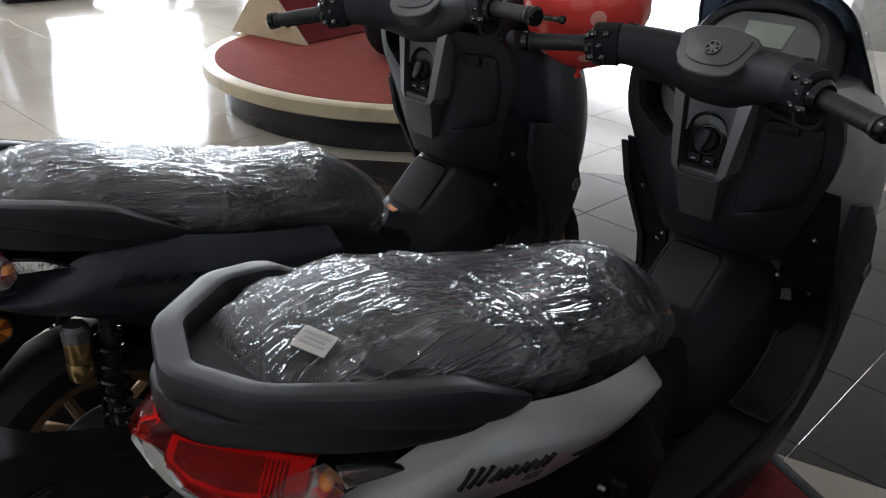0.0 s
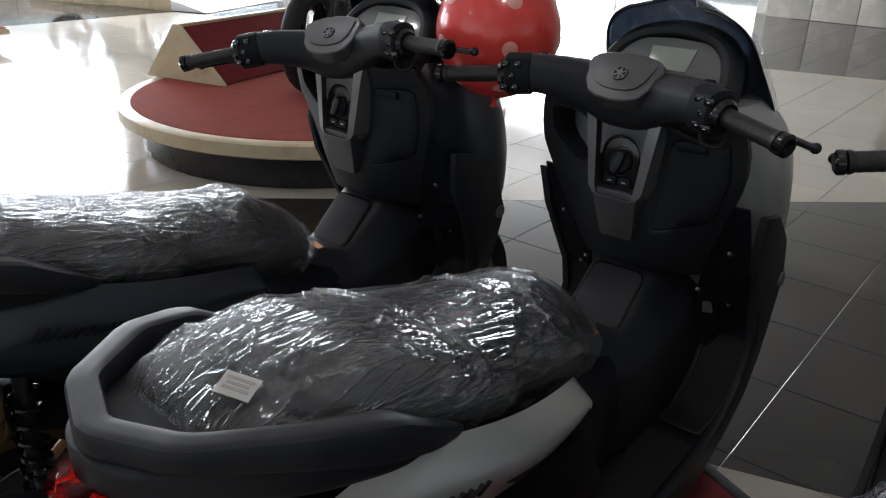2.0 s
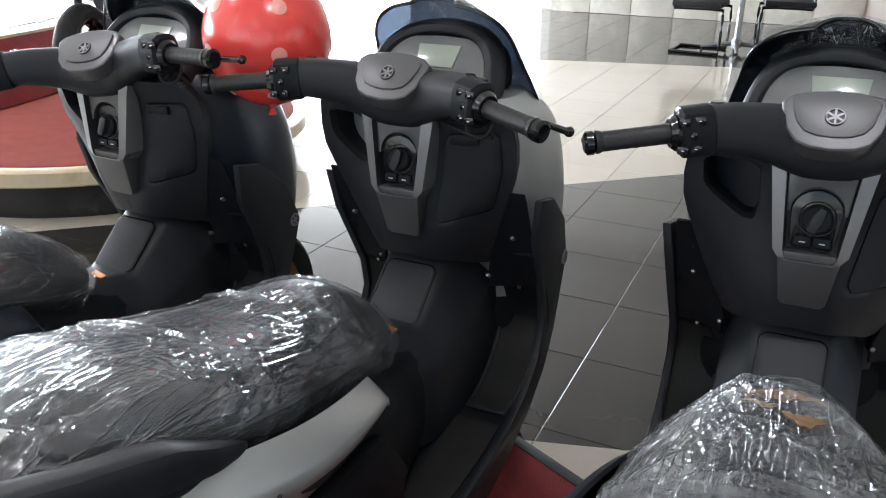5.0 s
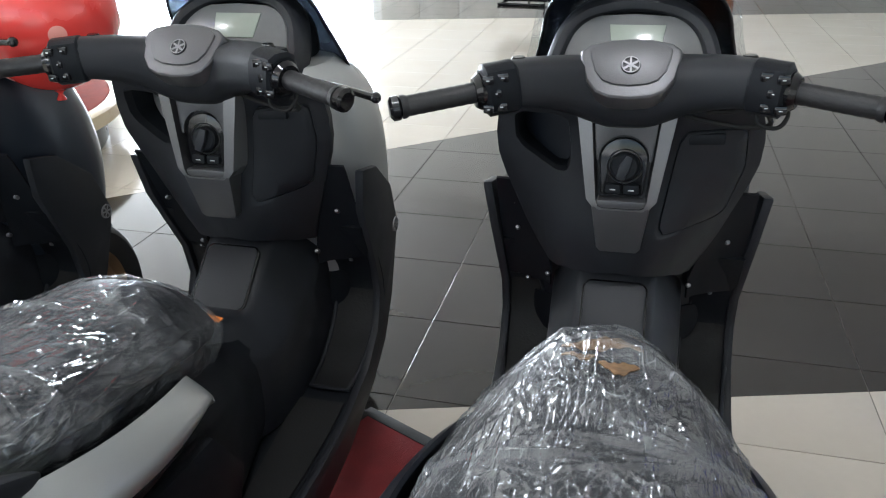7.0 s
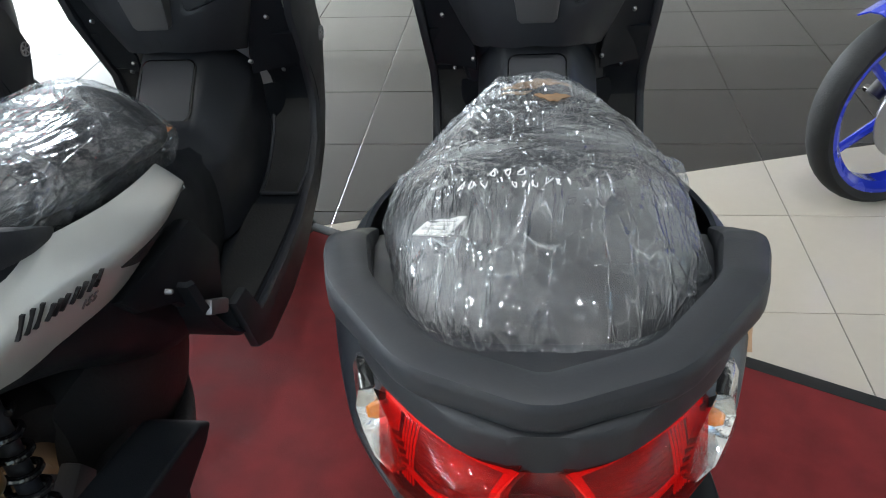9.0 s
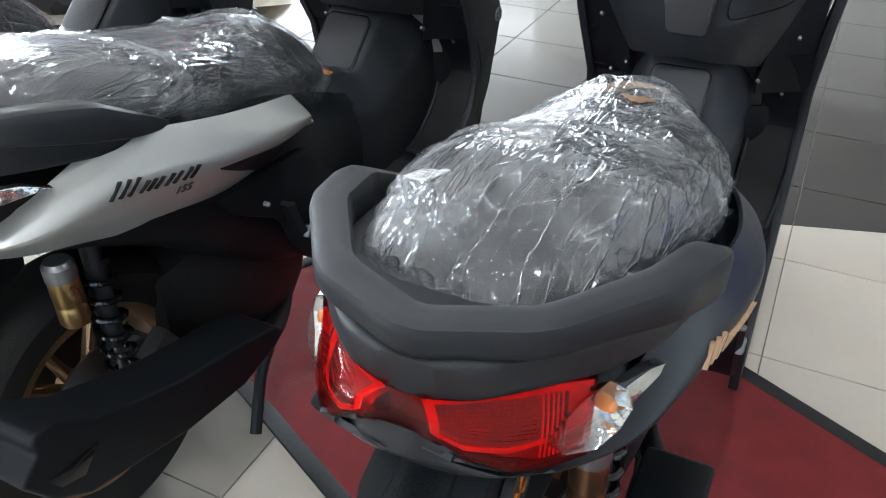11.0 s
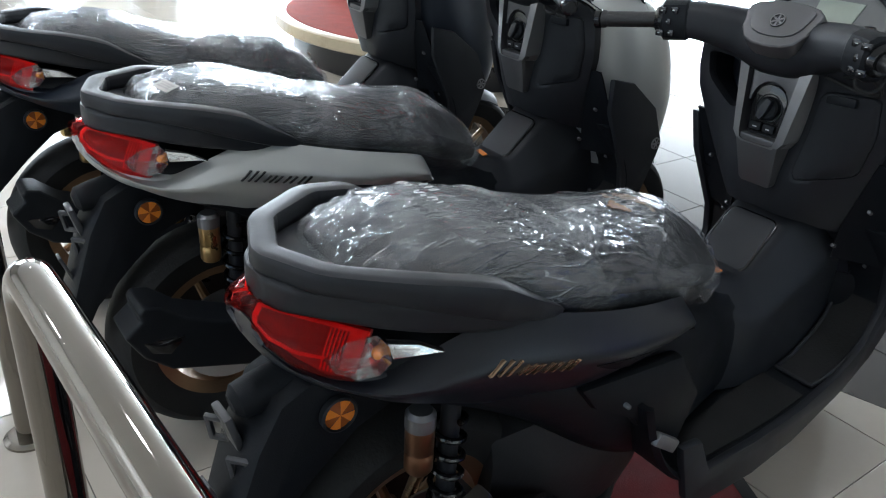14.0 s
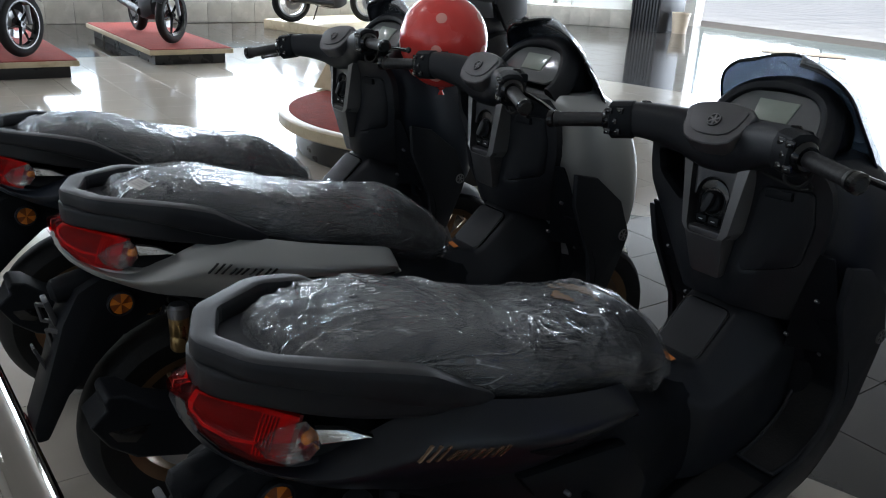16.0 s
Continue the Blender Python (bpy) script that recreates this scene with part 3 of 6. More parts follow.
    head = part("wall_doorway_head", box((6.4, 0.25, 0.7), (-7.3, 14.3, 3.25), bev=0.004), "wall_paint", None)
    tagged(head, "painted wall above the open doorway", "wall", kind="structure")
    # The south and east walls and their openings are unseen and assumed.
    for nm, size, at in (("wall_doorway_side", (0.25, 2.6, 3.6), (-3.98, 13.1, 1.8)), ("wall_corner", (1.6, 0.25, 3.6), (-11.3, 14.3, 1.8)),
                         ("wall_east_low", (0.25, 5.6, 0.5), (8.0, 2.2, 0.25)), ("wall_east_head", (0.25, 5.6, 0.6), (8.0, 2.2, 3.3)), ("wall_east_north", (0.25, 7.0, 3.6), (8.0, 8.5, 1.8)), ("wall_east_south", (0.25, 5.4, 3.6), (8.0, -3.3, 1.8)), ("wall_south_side", (7.5, 0.25, 3.6), (-8.3, -6.0, 1.8)),
                         ("wall_south_head", (13.0, 0.25, 0.6), (1.9, -6.0, 3.3)), ("wall_south_end", (2.5, 0.25, 3.6), (6.8, -6.0, 1.8)),
                         ("wall_west_end", (0.25, 3.2, 3.6), (-12.1, -4.5, 1.8)), ("wall_west_far", (0.25, 2.4, 3.6), (-12.1, 13.2, 1.8))):
        tagged(part(nm, box(size, at, bev=0.004), "wall_paint", None), "plain painted showroom wall", "wall", kind="structure")
    ce = part("ceiling", box((21, 21.5, 0.15), (-2.1, 4.2, 3.68), bev=0), "ceiling_paint", None)
    tagged(ce, "white painted showroom ceiling", "ceiling", kind="structure")
    return floor


floor = room()


def round_podium():
    cx, cy = -3.62, 2.80
    p = thing("display_podium", "round podium with worn red carpet top and cream rim", "podium", Matrix.Translation((cx, cy, 0)))
    part("plinth", lathe([(0.0, 0.0), (0.985, 0.0), (0.995, 0.02), (0.995, 0.178), (0.0, 0.178)], n=72), "plinth_dark", p, "dark scuffed plinth")
    part("rim", lathe([(0.0, 0.178), (1.10, 0.178), (1.11, 0.186), (1.11, 0.246), (1.097, 0.255), (1.04, 0.255), (1.04, 0.235), (0, 0.235)], n=96), "cream_board", p, "cream painted rim with scuffs")
    part("carpet_top", lathe([(0.0, 0.262), (1.02, 0.262), (1.038, 0.256), (1.038, 0.238)], n=96), "carpet_bright", p, "worn red carpet")
    # wedge stand beside the motorcycle
    s = thing("ramp_stand", "cream wedge stand with red carpet on its slope", "stand", pose(-4.40, 2.43, 0.263, 0, 0, -78))
    prof = [(-0.31, 0.0), (0.31, 0.0), (-0.02, 0.33), (-0.06, 0.33)]
    for x in (-0.03, -1.13):
        part("side_board", plate(prof, 0.03, Matrix.Translation((x, 0, 0)) @ SIDE, 0.003), "cream_board", s)
    part("slope", plate([(0.27, 0.0), (0.29, 0.006), (-0.02, 0.315), (-0.04, 0.30)], 1.07, Matrix.Translation((-1.10, 0, 0)) @ SIDE, 0.002), "carpet", s, "dark red carpet slope")
    part("back_slope", plate([(-0.29, 0.0), (-0.27, 0.0), (-0.045, 0.30), (-0.06, 0.32)], 1.07, Matrix.Translation((-1.10, 0, 0)) @ SIDE, 0.002), "cream_board", s)
    part("ridge", box((1.07, 0.045, 0.025), (-0.565, -0.04, 0.318), bev=0.003), "cream_board", s)


round_podium()


def guard_rail(at, way, lower, h=0.825):
    """A bent steel rail: a post that turns into the top rail, with a lower rail and a floor flange."""
    b = thing("guard_rail", "polished steel guard rail behind the scooters", "railing", at, "guard rails")
    top = smooth_path([(0, 0, h - 0.125), (0, 0, h - 0.06), (0.012 * way, 0, h - 0.023), (0.042 * way, 0, h - 0.003), (0.096 * way, 0, h)], 5) + [Vector((2.0 * way, 0, h))]
    part("top_rail", tube([(0, 0, 0.006), (0, 0, 0.40)] + top, 0.0255, n=28, up=(0, 1, 0)), "chrome", b)
    if lower:
        part("lower_rail", rod((0.016 * way, 0, 0.42), (2.0 * way, 0, 0.42), 0.019, 18), "chrome", b)
    for x in (0, 1.57 * way):
        part("flange", lathe([(0.0, 0.014), (0.045, 0.014), (0.055, 0.006), (0.055, 0.0), (0, 0)], Matrix.Translation((x, 0, 0.0)), 28), "chrome", b)
    part("post", rod((1.57 * way, 0, 0.0), (1.57 * way, 0, 0.80), 0.022, 16), "chrome", b)


guard_rail(pose(-0.090, -0.395, 0, 0, 0, 2.0), 1, True, 0.839)
guard_rail(pose(-0.885, -0.352, 0, 0, 0, 0), -1, False)


def mat_carpet():
    ax = Vector((1.30, -0.62, 0)).normalized()
    m = Matrix.Translation((-0.60, 1.31, 0.0)) @ Matrix.Rotation(math.atan2(ax.y, ax.x), 4, "Z")
    t = thing("floor_mat", "dark red carpet mat with black edging on the tiles", "mat", m)
    part("carpet", box((2.6, 0.84, 0.010), (1.3, -0.445, 0.006), bev=0.002), "carpet", t)
    part("edging", box((2.66, 0.035, 0.012), (1.31, -0.014, 0.0065), bev=0.003), "rubber", t, "black rubber edging")
    part("edging", box((2.66, 0.035, 0.012), (1.31, -0.878, 0.0065), bev=0.003), "rubber", t, "black rubber edging")
    part("edging", box((0.035, 0.86, 0.012), (-0.018, -0.446, 0.0065), bev=0.003), "rubber", t, "black rubber edging")


mat_carpet()


def balloon():
    b = thing("balloon", "red rubber balloon with pale pink dots", "balloon", Matrix.Translation((-1.118, 1.012, 1.059)))
    r = 0.134
    prof = [(0.0, -r * 1.12), (0.012, -r * 1.10)] + [(r * math.sin(a), -r * math.cos(a) * (1.08 if a < 1.57 else 1.0)) for a in [0.12 + k * (3.02 - 0.12) / 30 for k in range(31)]] + [(0.0, r)]
    part("skin", lathe(prof, n=48), "balloon", b)
    part("knot", lathe([(0, -0.168), (0.010, -0.166), (0.004, -0.154), (0.010, -0.146), (0, -0.146)], n=14), "balloon", b)
    k = 0
    for lat in (-48, -8, 32, 68):
        for j in range(3 if lat > 60 else 5):
            a, e = radians(j * (120 if lat > 60 else 72) + (k % 2) * 36 + lat), radians(lat)
            d = Vector((math.cos(a) * math.cos(e), math.sin(a) * math.cos(e), math.sin(e) * (1.08 if lat < 0 else 1)))
            q = d.to_track_quat("Z", "Y").to_matrix().to_4x4()
            part("dot", lathe([(0.0, 0.0016), (0.009, 0.0012), (0.0165, -0.0008)], Matrix.Translation(d * r) @ q, 16), "balloon_dot", b)
        k += 1


balloon()


# ---- the scooters ----
WIDTH = np.array(curve_rows(list(zip((-0.164, -0.14, -0.10, -0.05, 0.0, 0.10, 0.20, 0.30, 0.40, 0.50, 0.58), (0.058, 0.088, 0.118, 0.150, 0.176, 0.207, 0.226, 0.232, 0.222, 0.200, 0.166))), 8))


def panel_x(y):
    """Half width of the rear side panel along the scooter."""
    return float(np.interp(y, WIDTH[:, 0], WIDTH[:, 1]))


PANEL = [(-0.164, 0.730, 0.712), (-0.14, 0.706, 0.678), (-0.10, 0.688, 0.655), (-0.05, 0.684, 0.634), (0.0, 0.698, 0.620), (0.05, 0.722, 0.612), (0.10, 0.742, 0.600), (0.16, 0.739, 0.591), (0.21, 0.727, 0.586), (0.30, 0.705, 0.578),
         (0.41, 0.678, 0.571), (0.48, 0.660, 0.569), (0.515, 0.648, 0.569), (0.532, 0.634, 0.574), (0.541, 0.606, 0.590)]
NOTCH = [(0.252, 0.6455, 0.6445), (0.30, 0.637, 0.617), (0.34, 0.628, 0.596), (0.375, 0.619, 0.574), (0.41, 0.610, 0.562), (0.48, 0.596, 0.560), (0.53, 0.589, 0.562)]
SEAT = [(-0.066, 0.048, 0.758, 0.778), (-0.050, 0.084, 0.750, 0.806), (-0.012, 0.112, 0.742, 0.828), (0.065, 0.133, 0.732, 0.840), (0.14, 0.149, 0.718, 0.836), (0.22, 0.157, 0.700, 0.815),
        (0.30, 0.160, 0.682, 0.791), (0.40, 0.155, 0.656, 0.771), (0.50, 0.141, 0.628, 0.758), (0.58, 0.124, 0.602, 0.749), (0.64, 0.106, 0.580, 0.722), (0.71, 0.086, 0.564, 0.674), (0.748, 0.062, 0.560, 0.632), (0.768, 0.034, 0.570, 0.618)]
NARROW = ((0.2, 0.3, 0.4, 0.5, 0.58, 0.65, 0.78), (0.13, 0.20, 0.335, 0.46, 0.53, 0.54, 0.45))     # how much narrower the seat's top is than its foot


def ridge(p, sharp):
    return max(0.0, 1 - abs(noise.noise(p)) * 2.2) ** sharp


def crease_field(seed):
    """Sharp folds of the film: each a long, thin ridge; many run out from where the film is pulled tight."""
    rnd = random.Random(int(seed * 10))
    rows = []
    pulls = ((-0.03 + 0.03 * math.sin(seed), 0.0, 20, 0.15), (0.05 * math.cos(seed), 0.60, 13, 0.10), (0.15, 0.30, 11, 0.11), (-0.15, 0.26, 11, 0.11), (0.14, 0.06, 8, 0.08), (-0.10, 0.48, 8, 0.09), (0.11, 0.50, 9, 0.09))
    for fx, fy, count, reach in pulls:
        for k in range(count):
            a, far = rnd.uniform(0, 2 * math.pi), rnd.uniform(0.25, 0.9) * reach
            rows.append((fx + far * math.cos(a), fy + far * math.sin(a), a + rnd.uniform(-0.15, 0.15), rnd.uniform(0.4, 0.95) * reach, rnd.uniform(0.005, 0.015), rnd.uniform(0.0018, 0.0058), rnd.uniform(-2.5, 2.5)))
    for k in range(420):
        a = rnd.choice((0.9, 2.3, 1.5, 0.2)) + rnd.uniform(-0.5, 0.5)
        rows.append((rnd.uniform(-0.19, 0.19), rnd.uniform(-0.08, 0.74), a, rnd.uniform(0.012, 0.05), rnd.uniform(0.0028, 0.006), rnd.uniform(0.0005, 0.0015), rnd.uniform(-6, 6)))
    return rows


def seat_loops(grow, n, steps, seed=None):
    loops, flat = [], []
    for y, hw, zb, zt in curve_rows(SEAT, steps):
        hw, lo, hi = hw + grow, zb - grow * 0.5, zt + grow
        if seed is not None:
            hang = min(max((y - 0.16) / 0.14, 0), 1) * min(max((0.79 - y) / 0.10, 0), 1)
            hw, lo = hw + 0.010 * hang, lo - 0.026 * hang
        lp = []
        for k in range(n):
            a = 2 * math.pi * k / n
            c, s = math.cos(a), math.sin(a)
            pw = 2.9
            f = (abs(c) ** pw + abs(s) ** pw) ** (-1 / pw)
            # wider at the bottom than on top
            z = (lo + hi) / 2 + s * f * (hi - lo) / 2
            x = c * f * hw * (1.0 - float(np.interp(y, *NARROW)) * max(s, 0))
            p = Vector((x, y, z))
            if seed is not None:
                p.y = 0.33 + (y - 0.33) * 1.02
                w = noise.noise(Vector((x * 7 + seed, y * 7, z * 7)))
                # side pleats, where the film is gathered under the edge
                low = min(max((0.2 - s) / 0.8, 0), 1)
                pleat = abs(noise.noise(Vector((y * 42 + w * 1.5 + seed * 3, c * 2, z * 4)))) * 0.016 * low
                soft = 0.006 * w + 0.0035 * noise.noise(Vector((x * 19, y * 19 + seed, z * 19)))
                flat.append((x + 0.9 * math.copysign(max((hi + lo) / 2 - z, 0), c), p.y, c * f, s * f, soft + pleat))
            lp.append(p)
        loops.append(lp)
    if seed is None:
        return loops
    F = np.array(flat)
    u, v, h = F[:, 0], F[:, 1], F[:, 4].copy()
    for cx, cy, a, reach, width, amp, bend in crease_field(seed):
        ca, sa = math.cos(a), math.sin(a)
        along = (u - cx) * ca + (v - cy) * sa
        across = -(u - cx) * sa + (v - cy) * ca + bend * along ** 2
        h += amp * np.clip(1 - np.abs(across) / width, 0, 1) * np.clip(1.6 * (1 - np.abs(along) / reach), 0, 1)
    h = np.maximum(h, -0.0008)
    out = F[:, 2:4] / np.linalg.norm(F[:, 2:4], axis=1)[:, None]
    i = 0
    for lp in loops:
        for p in lp:
            p.x += out[i, 0] * h[i]
            p.z += out[i, 1] * h[i]
            i += 1
    return loops


def wheel(root, name, y, r, width, tyre_w, disc_x, label):
    """A tyre on a bronze cast rim with a brake disc."""
    w = part(name, lathe([(0.026, -0.045), (0.026, 0.045), (0.012, 0.05), (0.012, -0.05), (0.026, -0.045)], Matrix.Translation((0, y, r)) @ Matrix.Rotation(math.pi / 2, 4, "Y"), 20), "bronze", root, "hub")
    m = Matrix.Translation((0, y, r)) @ Matrix.Rotation(math.pi / 2, 4, "Y")
    rr = 0.172
    h = width / 2
    prof = [(rr - 0.004, -h * 0.72), (rr + 0.012, -h * 0.9)]
    for k in range(13):
        a = -1.25 + 2.5 * k / 12
        prof.append((rr + 0.012 + (r - rr - 0.012) * (0.30 + 0.70 * math.cos(a)) if abs(a) < 1.3 else r, h * math.sin(a) * 1.05))
    prof += [(rr + 0.012, h * 0.9), (rr - 0.004, h * 0.72)]
    part("tyre", lathe(prof, m, 64), "rubber", w, "black road tyre")
    part("rim", lathe([(rr, -h * 0.74), (rr + 0.006, -h * 0.80), (rr + 0.004, -h * 0.66), (rr - 0.02, -h * 0.5), (rr - 0.022, h * 0.5), (rr + 0.004, h * 0.66), (rr + 0.006, h * 0.80), (rr, h * 0.74),
                       (rr - 0.012, h * 0.66), (rr - 0.030, h * 0.5), (rr - 0.030, -h * 0.5), (rr - 0.012, -h * 0.66), (rr, -h * 0.74)], m, 64), "bronze", w, "bronze painted rim")
    for k in range(5):
        for off in (-9, 9):
            a = radians(k * 72 + off)
            a2 = radians(k * 72 + off * 1.6)
            part("spoke", tube([m @ Vector((0.020 * math.cos(a), 0.020 * math.sin(a), 0)), m @ Vector((0.152 * math.cos(a2), 0.152 * math.sin(a2), 0))], [0.013, 0.008], [0.011, 0.014], 8, up=(1, 0, 0)), "bronze", w)
    d = m @ Matrix.Translation((0, 0, disc_x))
    part("brake_disc", lathe([(0.062, -0.002), (0.115, -0.002), (0.115, 0.002), (0.062, 0.002), (0.062, -0.002)], d, 48), "steel", w, "drilled steel disc")
    return w


SMOOTH = np.array(curve_rows(PANEL, 8))


def panel_edge(y, i):
    return float(np.interp(y, SMOOTH[:, 0], SMOOTH[:, i]))


def on_panel(y, z, lift=0.004):
    """A point on the right side panel, which has a soft crease along it."""
    top = panel_edge(y, 1)
    low = float(np.interp(y, (-0.164, -0.10, -0.05, 0.0, 0.10, 0.262, 0.58), (0.712, 0.655, 0.634, 0.620, 0.600, 0.583, 0.560)))
    v = min(max((top - z) / max(top - low, 1e-3), 0), 1)
    c = 0.40
    off = 0.036 * ((c - v) / c) ** 1.25 if v < c else 0.046 * ((v - c) / (1 - c)) ** 1.5
    return Vector((panel_x(y) - off + lift, y, z))


def scooter(label, at, paint, letters, seed, steer, number, reservoir="gold", film="film"):
    s = thing("scooter", label, "scooter", at, "scooters in a row")
    # seat and its film
    part("seat", rings(seat_loops(0, 32, 6)), "vinyl", s, "black vinyl seat")
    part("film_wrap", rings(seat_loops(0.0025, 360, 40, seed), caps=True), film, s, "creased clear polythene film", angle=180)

    # tail: grab rail, cover, lamps
    half = [(0.184, 0.210, 0.728), (0.187, 0.15, 0.752), (0.182, 0.08, 0.784), (0.162, 0.0, 0.806), (0.092, -0.100, 0.816), (0.0, -0.137, 0.814)]
    path = chaikin(half + [(-x, y, z) for x, y, z in half[-2::-1]], 3, 0.10)
    wd, ht = [], []
    for p in path:
        k = min(max((0.210 - p.y) / 0.12, 0), 1)
        side = min(max((p.y + 0.06) / 0.12, 0), 1)
        wd.append(0.004 + (0.0145 + 0.0035 * side) * k ** 0.7), ht.append(0.004 + (0.012 + 0.009 * side) * k ** 0.7)
    part("grab_rail", tube(path, wd, ht, 24, power=4.5), "black_plastic", s, "matt black grab rail")
    cover = [(-0.152, 0.026, 0.763, 0.800), (-0.140, 0.058, 0.763, 0.802), (-0.115, 0.088, 0.761, 0.803), (-0.085, 0.115, 0.757, 0.802), (-0.05, 0.140, 0.750, 0.798), (0.0, 0.163, 0.740, 0.791), (0.05, 0.176, 0.731, 0.780), (0.10, 0.184, 0.722, 0.768), (0.15, 0.187, 0.716, 0.752), (0.205, 0.180, 0.712, 0.730)]
    part("tail_cover", body_loft(cover, 5, 48, 7.0), "black_plastic", s, "black tail cover")
    tail_top = [(-0.105, 0.05, 0.735, 0.774), (-0.07, 0.085, 0.735, 0.779), (0.0, 0.125, 0.735, 0.776), (0.08, 0.150, 0.73, 0.762), (0.18, 0.160, 0.70, 0.735)]
    part("tail_top", body_loft(tail_top, 4, 28, 4.0), paint, s, "painted tail behind the seat")
    core = [(-0.13, 0.05, 0.66, 0.74), (-0.05, 0.12, 0.62, 0.745), (0.05, 0.155, 0.58, 0.735), (0.2, 0.185, 0.50, 0.705), (0.4, 0.182, 0.34, 0.66), (0.55, 0.165, 0.26, 0.62), (0.66, 0.140, 0.255, 0.585), (0.76, 0.110, 0.255, 0.545), (0.86, 0.09, 0.26, 0.55)]
    part("body_core", body_loft(core, 4, 28, 3.0), "inner_plastic", s, "black body core")
    for sx in (1, -1):
        grid = []
        ys = [-0.164 + 0.705 * i / 72 for i in range(73)]
        for y in ys:
            top, bot = panel_edge(y, 1), panel_edge(y, 2)
            grid.append([(sx * q.x, q.y, q.z) for q in (on_panel(y, top + (bot - top) * k / 16, 0) for k in range(17))])
        part("side_panel", sheet(grid, 0.006), paint, s, "painted rear side panel")
        cut_ = [[(sx * q.x, q.y, q.z) for q in (on_panel(y, a + (b_ - a) * k / 6, 0.002) for k in range(7))] for y, a, b_ in curve_rows(NOTCH, 4)]
        part("panel_notch", sheet(cut_, 0.004), "inner_plastic", s, "black wedge in the side panel")
        # emblem: slanted strokes, no letters
        y = 0.074
        for w, gap, rise in ((0.0035, 0.009, 1), (0.0035, 0.009, 1), (0.0035, 0.013, 1), (0.003, 0.008, 0.7), (0.003, 0.008, 0.7), (0.003, 0.013, 0.7), (0.003, 0.010, 0.7), (0.003, 0.013, 0.7), (0.003, 0.009, 0.75), (0.0035, 0.004, 0.75)):
            pl = []
            base = 0.686 - (y - 0.078) * 0.16
            for dy, dz in ((0, -0.009), (w, -0.009), (w + 0.020 * rise, -0.009 + 0.019 * rise), (0.020 * rise, -0.009 + 0.019 * rise)):
                q = on_panel(y + dy, base + dz, 0.0050)
                pl.append((sx * q.x, q.y, q.z))
            b = bmesh.new()
            f = b.faces.new([b.verts.new(p) for p in pl])
            ex = bmesh.ops.extrude_face_region(b, geom=[f])
            bmesh.ops.translate(b, vec=(-sx * 0.006, 0, 0), verts=[v for v in ex["geom"] if isinstance(v, bmesh.types.BMVert)])
            part("emblem_stroke", b, letters, s)
            y += w + gap
        if number:
            cu = bpy.data.curves.new("displacement_number", "FONT")
            cu.body, cu.size, cu.extrude, cu.shear = "155", 0.019, 0.001, 0.25
            tmp = new("tmp", cu)
            me = bpy.data.meshes.new_from_object(tmp.evaluated_get(bpy.context.evaluated_depsgraph_get()))
            bpy.data.objects.remove(tmp)
            me.materials.clear()
            me.materials.append(M["satin_grey"])
            tx = new("displacement_number", me)
            q = on_panel(0.172, 0.640, 0.0025)
            du = (on_panel(0.204, 0.636, 0) - on_panel(0.172, 0.640, 0)).normalized()
            dv = (on_panel(0.185, 0.652, 0) - on_panel(0.185, 0.638, 0)).normalized()
            if sx < 0:
                q = on_panel(0.206, 0.636, 0.0025)
                q, du, dv = Vector((-q.x, q.y, q.z)), Vector((du.x, -du.y, -du.z)), Vector((-dv.x, dv.y, dv.z))
            nn = du.cross(dv).normalized()
            tx.parent = s
            tx.matrix_local = Matrix(((du.x, dv.x, nn.x, q.x), (du.y, dv.y, nn.y, q.y), (du.z, dv.z, nn.z, q.z), (0, 0, 0, 1)))
            tx["label"] = "small grey number 155"

    # rear lamp: two halves and a bridge, with clear indicators at the ends
    edge_t = [(0.019, -0.158, 0.767), (0.045, -0.143, 0.768), (0.074, -0.120, 0.766), (0.104, -0.091, 0.760), (0.131, -0.063, 0.753)]
    edge_r = [(0.034, -0.174, 0.750), (0.060, -0.168, 0.729), (0.088, -0.146, 0.707), (0.112, -0.118, 0.695), (0.134, -0.086, 0.689)]

    def lamp(u, v, sink=0.0):
        """A point on the lens: along it from the middle, down it from the cover."""
        a, b = ([float(np.interp(u * 4, range(5), [q[i] for q in e])) for i in range(3)] for e in (edge_t, edge_r))
        p = Vector(a).lerp(Vector(b), v)
        out = Vector((0.55, -0.62, 0.35)).normalized()
        return p + out * (0.010 * math.sin(math.pi * min(max(v, 0), 1)) ** 0.8 * (1 - u ** 3) - sink)

    for sx in (1, -1):
        def patch(us, vs, sink):
            return sheet([[(sx * q.x, q.y, q.z) for q in (lamp(u, v, sink) for v in vs)] for u in us], 0.0012)
        V = [k / 10 for k in range(11)]
        U = [k / 16 for k in range(17)]
        g = []
        for u in U:
            col = [lamp(u, v) for v in V]
            tp, bt = col[0] + Vector((-0.012, 0.016, 0.004)), col[-1] + Vector((-0.026, 0.030, -0.012))
            g.append([(sx * q.x, q.y, q.z) for q in [tp] + col + [bt]])
        lens = part("tail_lamp", sheet(g, 0.002), "red_glass", s, "glossy red tail lamp lens", angle=50)
        part("lamp_reflector", patch(U, [0.0, 0.25, 0.5, 0.75, 1.0], 0.018), "red_reflector", lens, "dull red reflector")
        for k in range(9):
            v0 = 0.22 + 0.055 * k
            part("lamp_line", patch([0.10 + 0.58 * q / 8 for q in range(9)], [v0, v0 + 0.02], 0.013 + 0.0015 * (k % 2)), "red_deep", lens)
        part("light_guide", patch(U, [0.02, 0.07, 0.11], 0.006), "red_lens", lens, "bright red light guide")
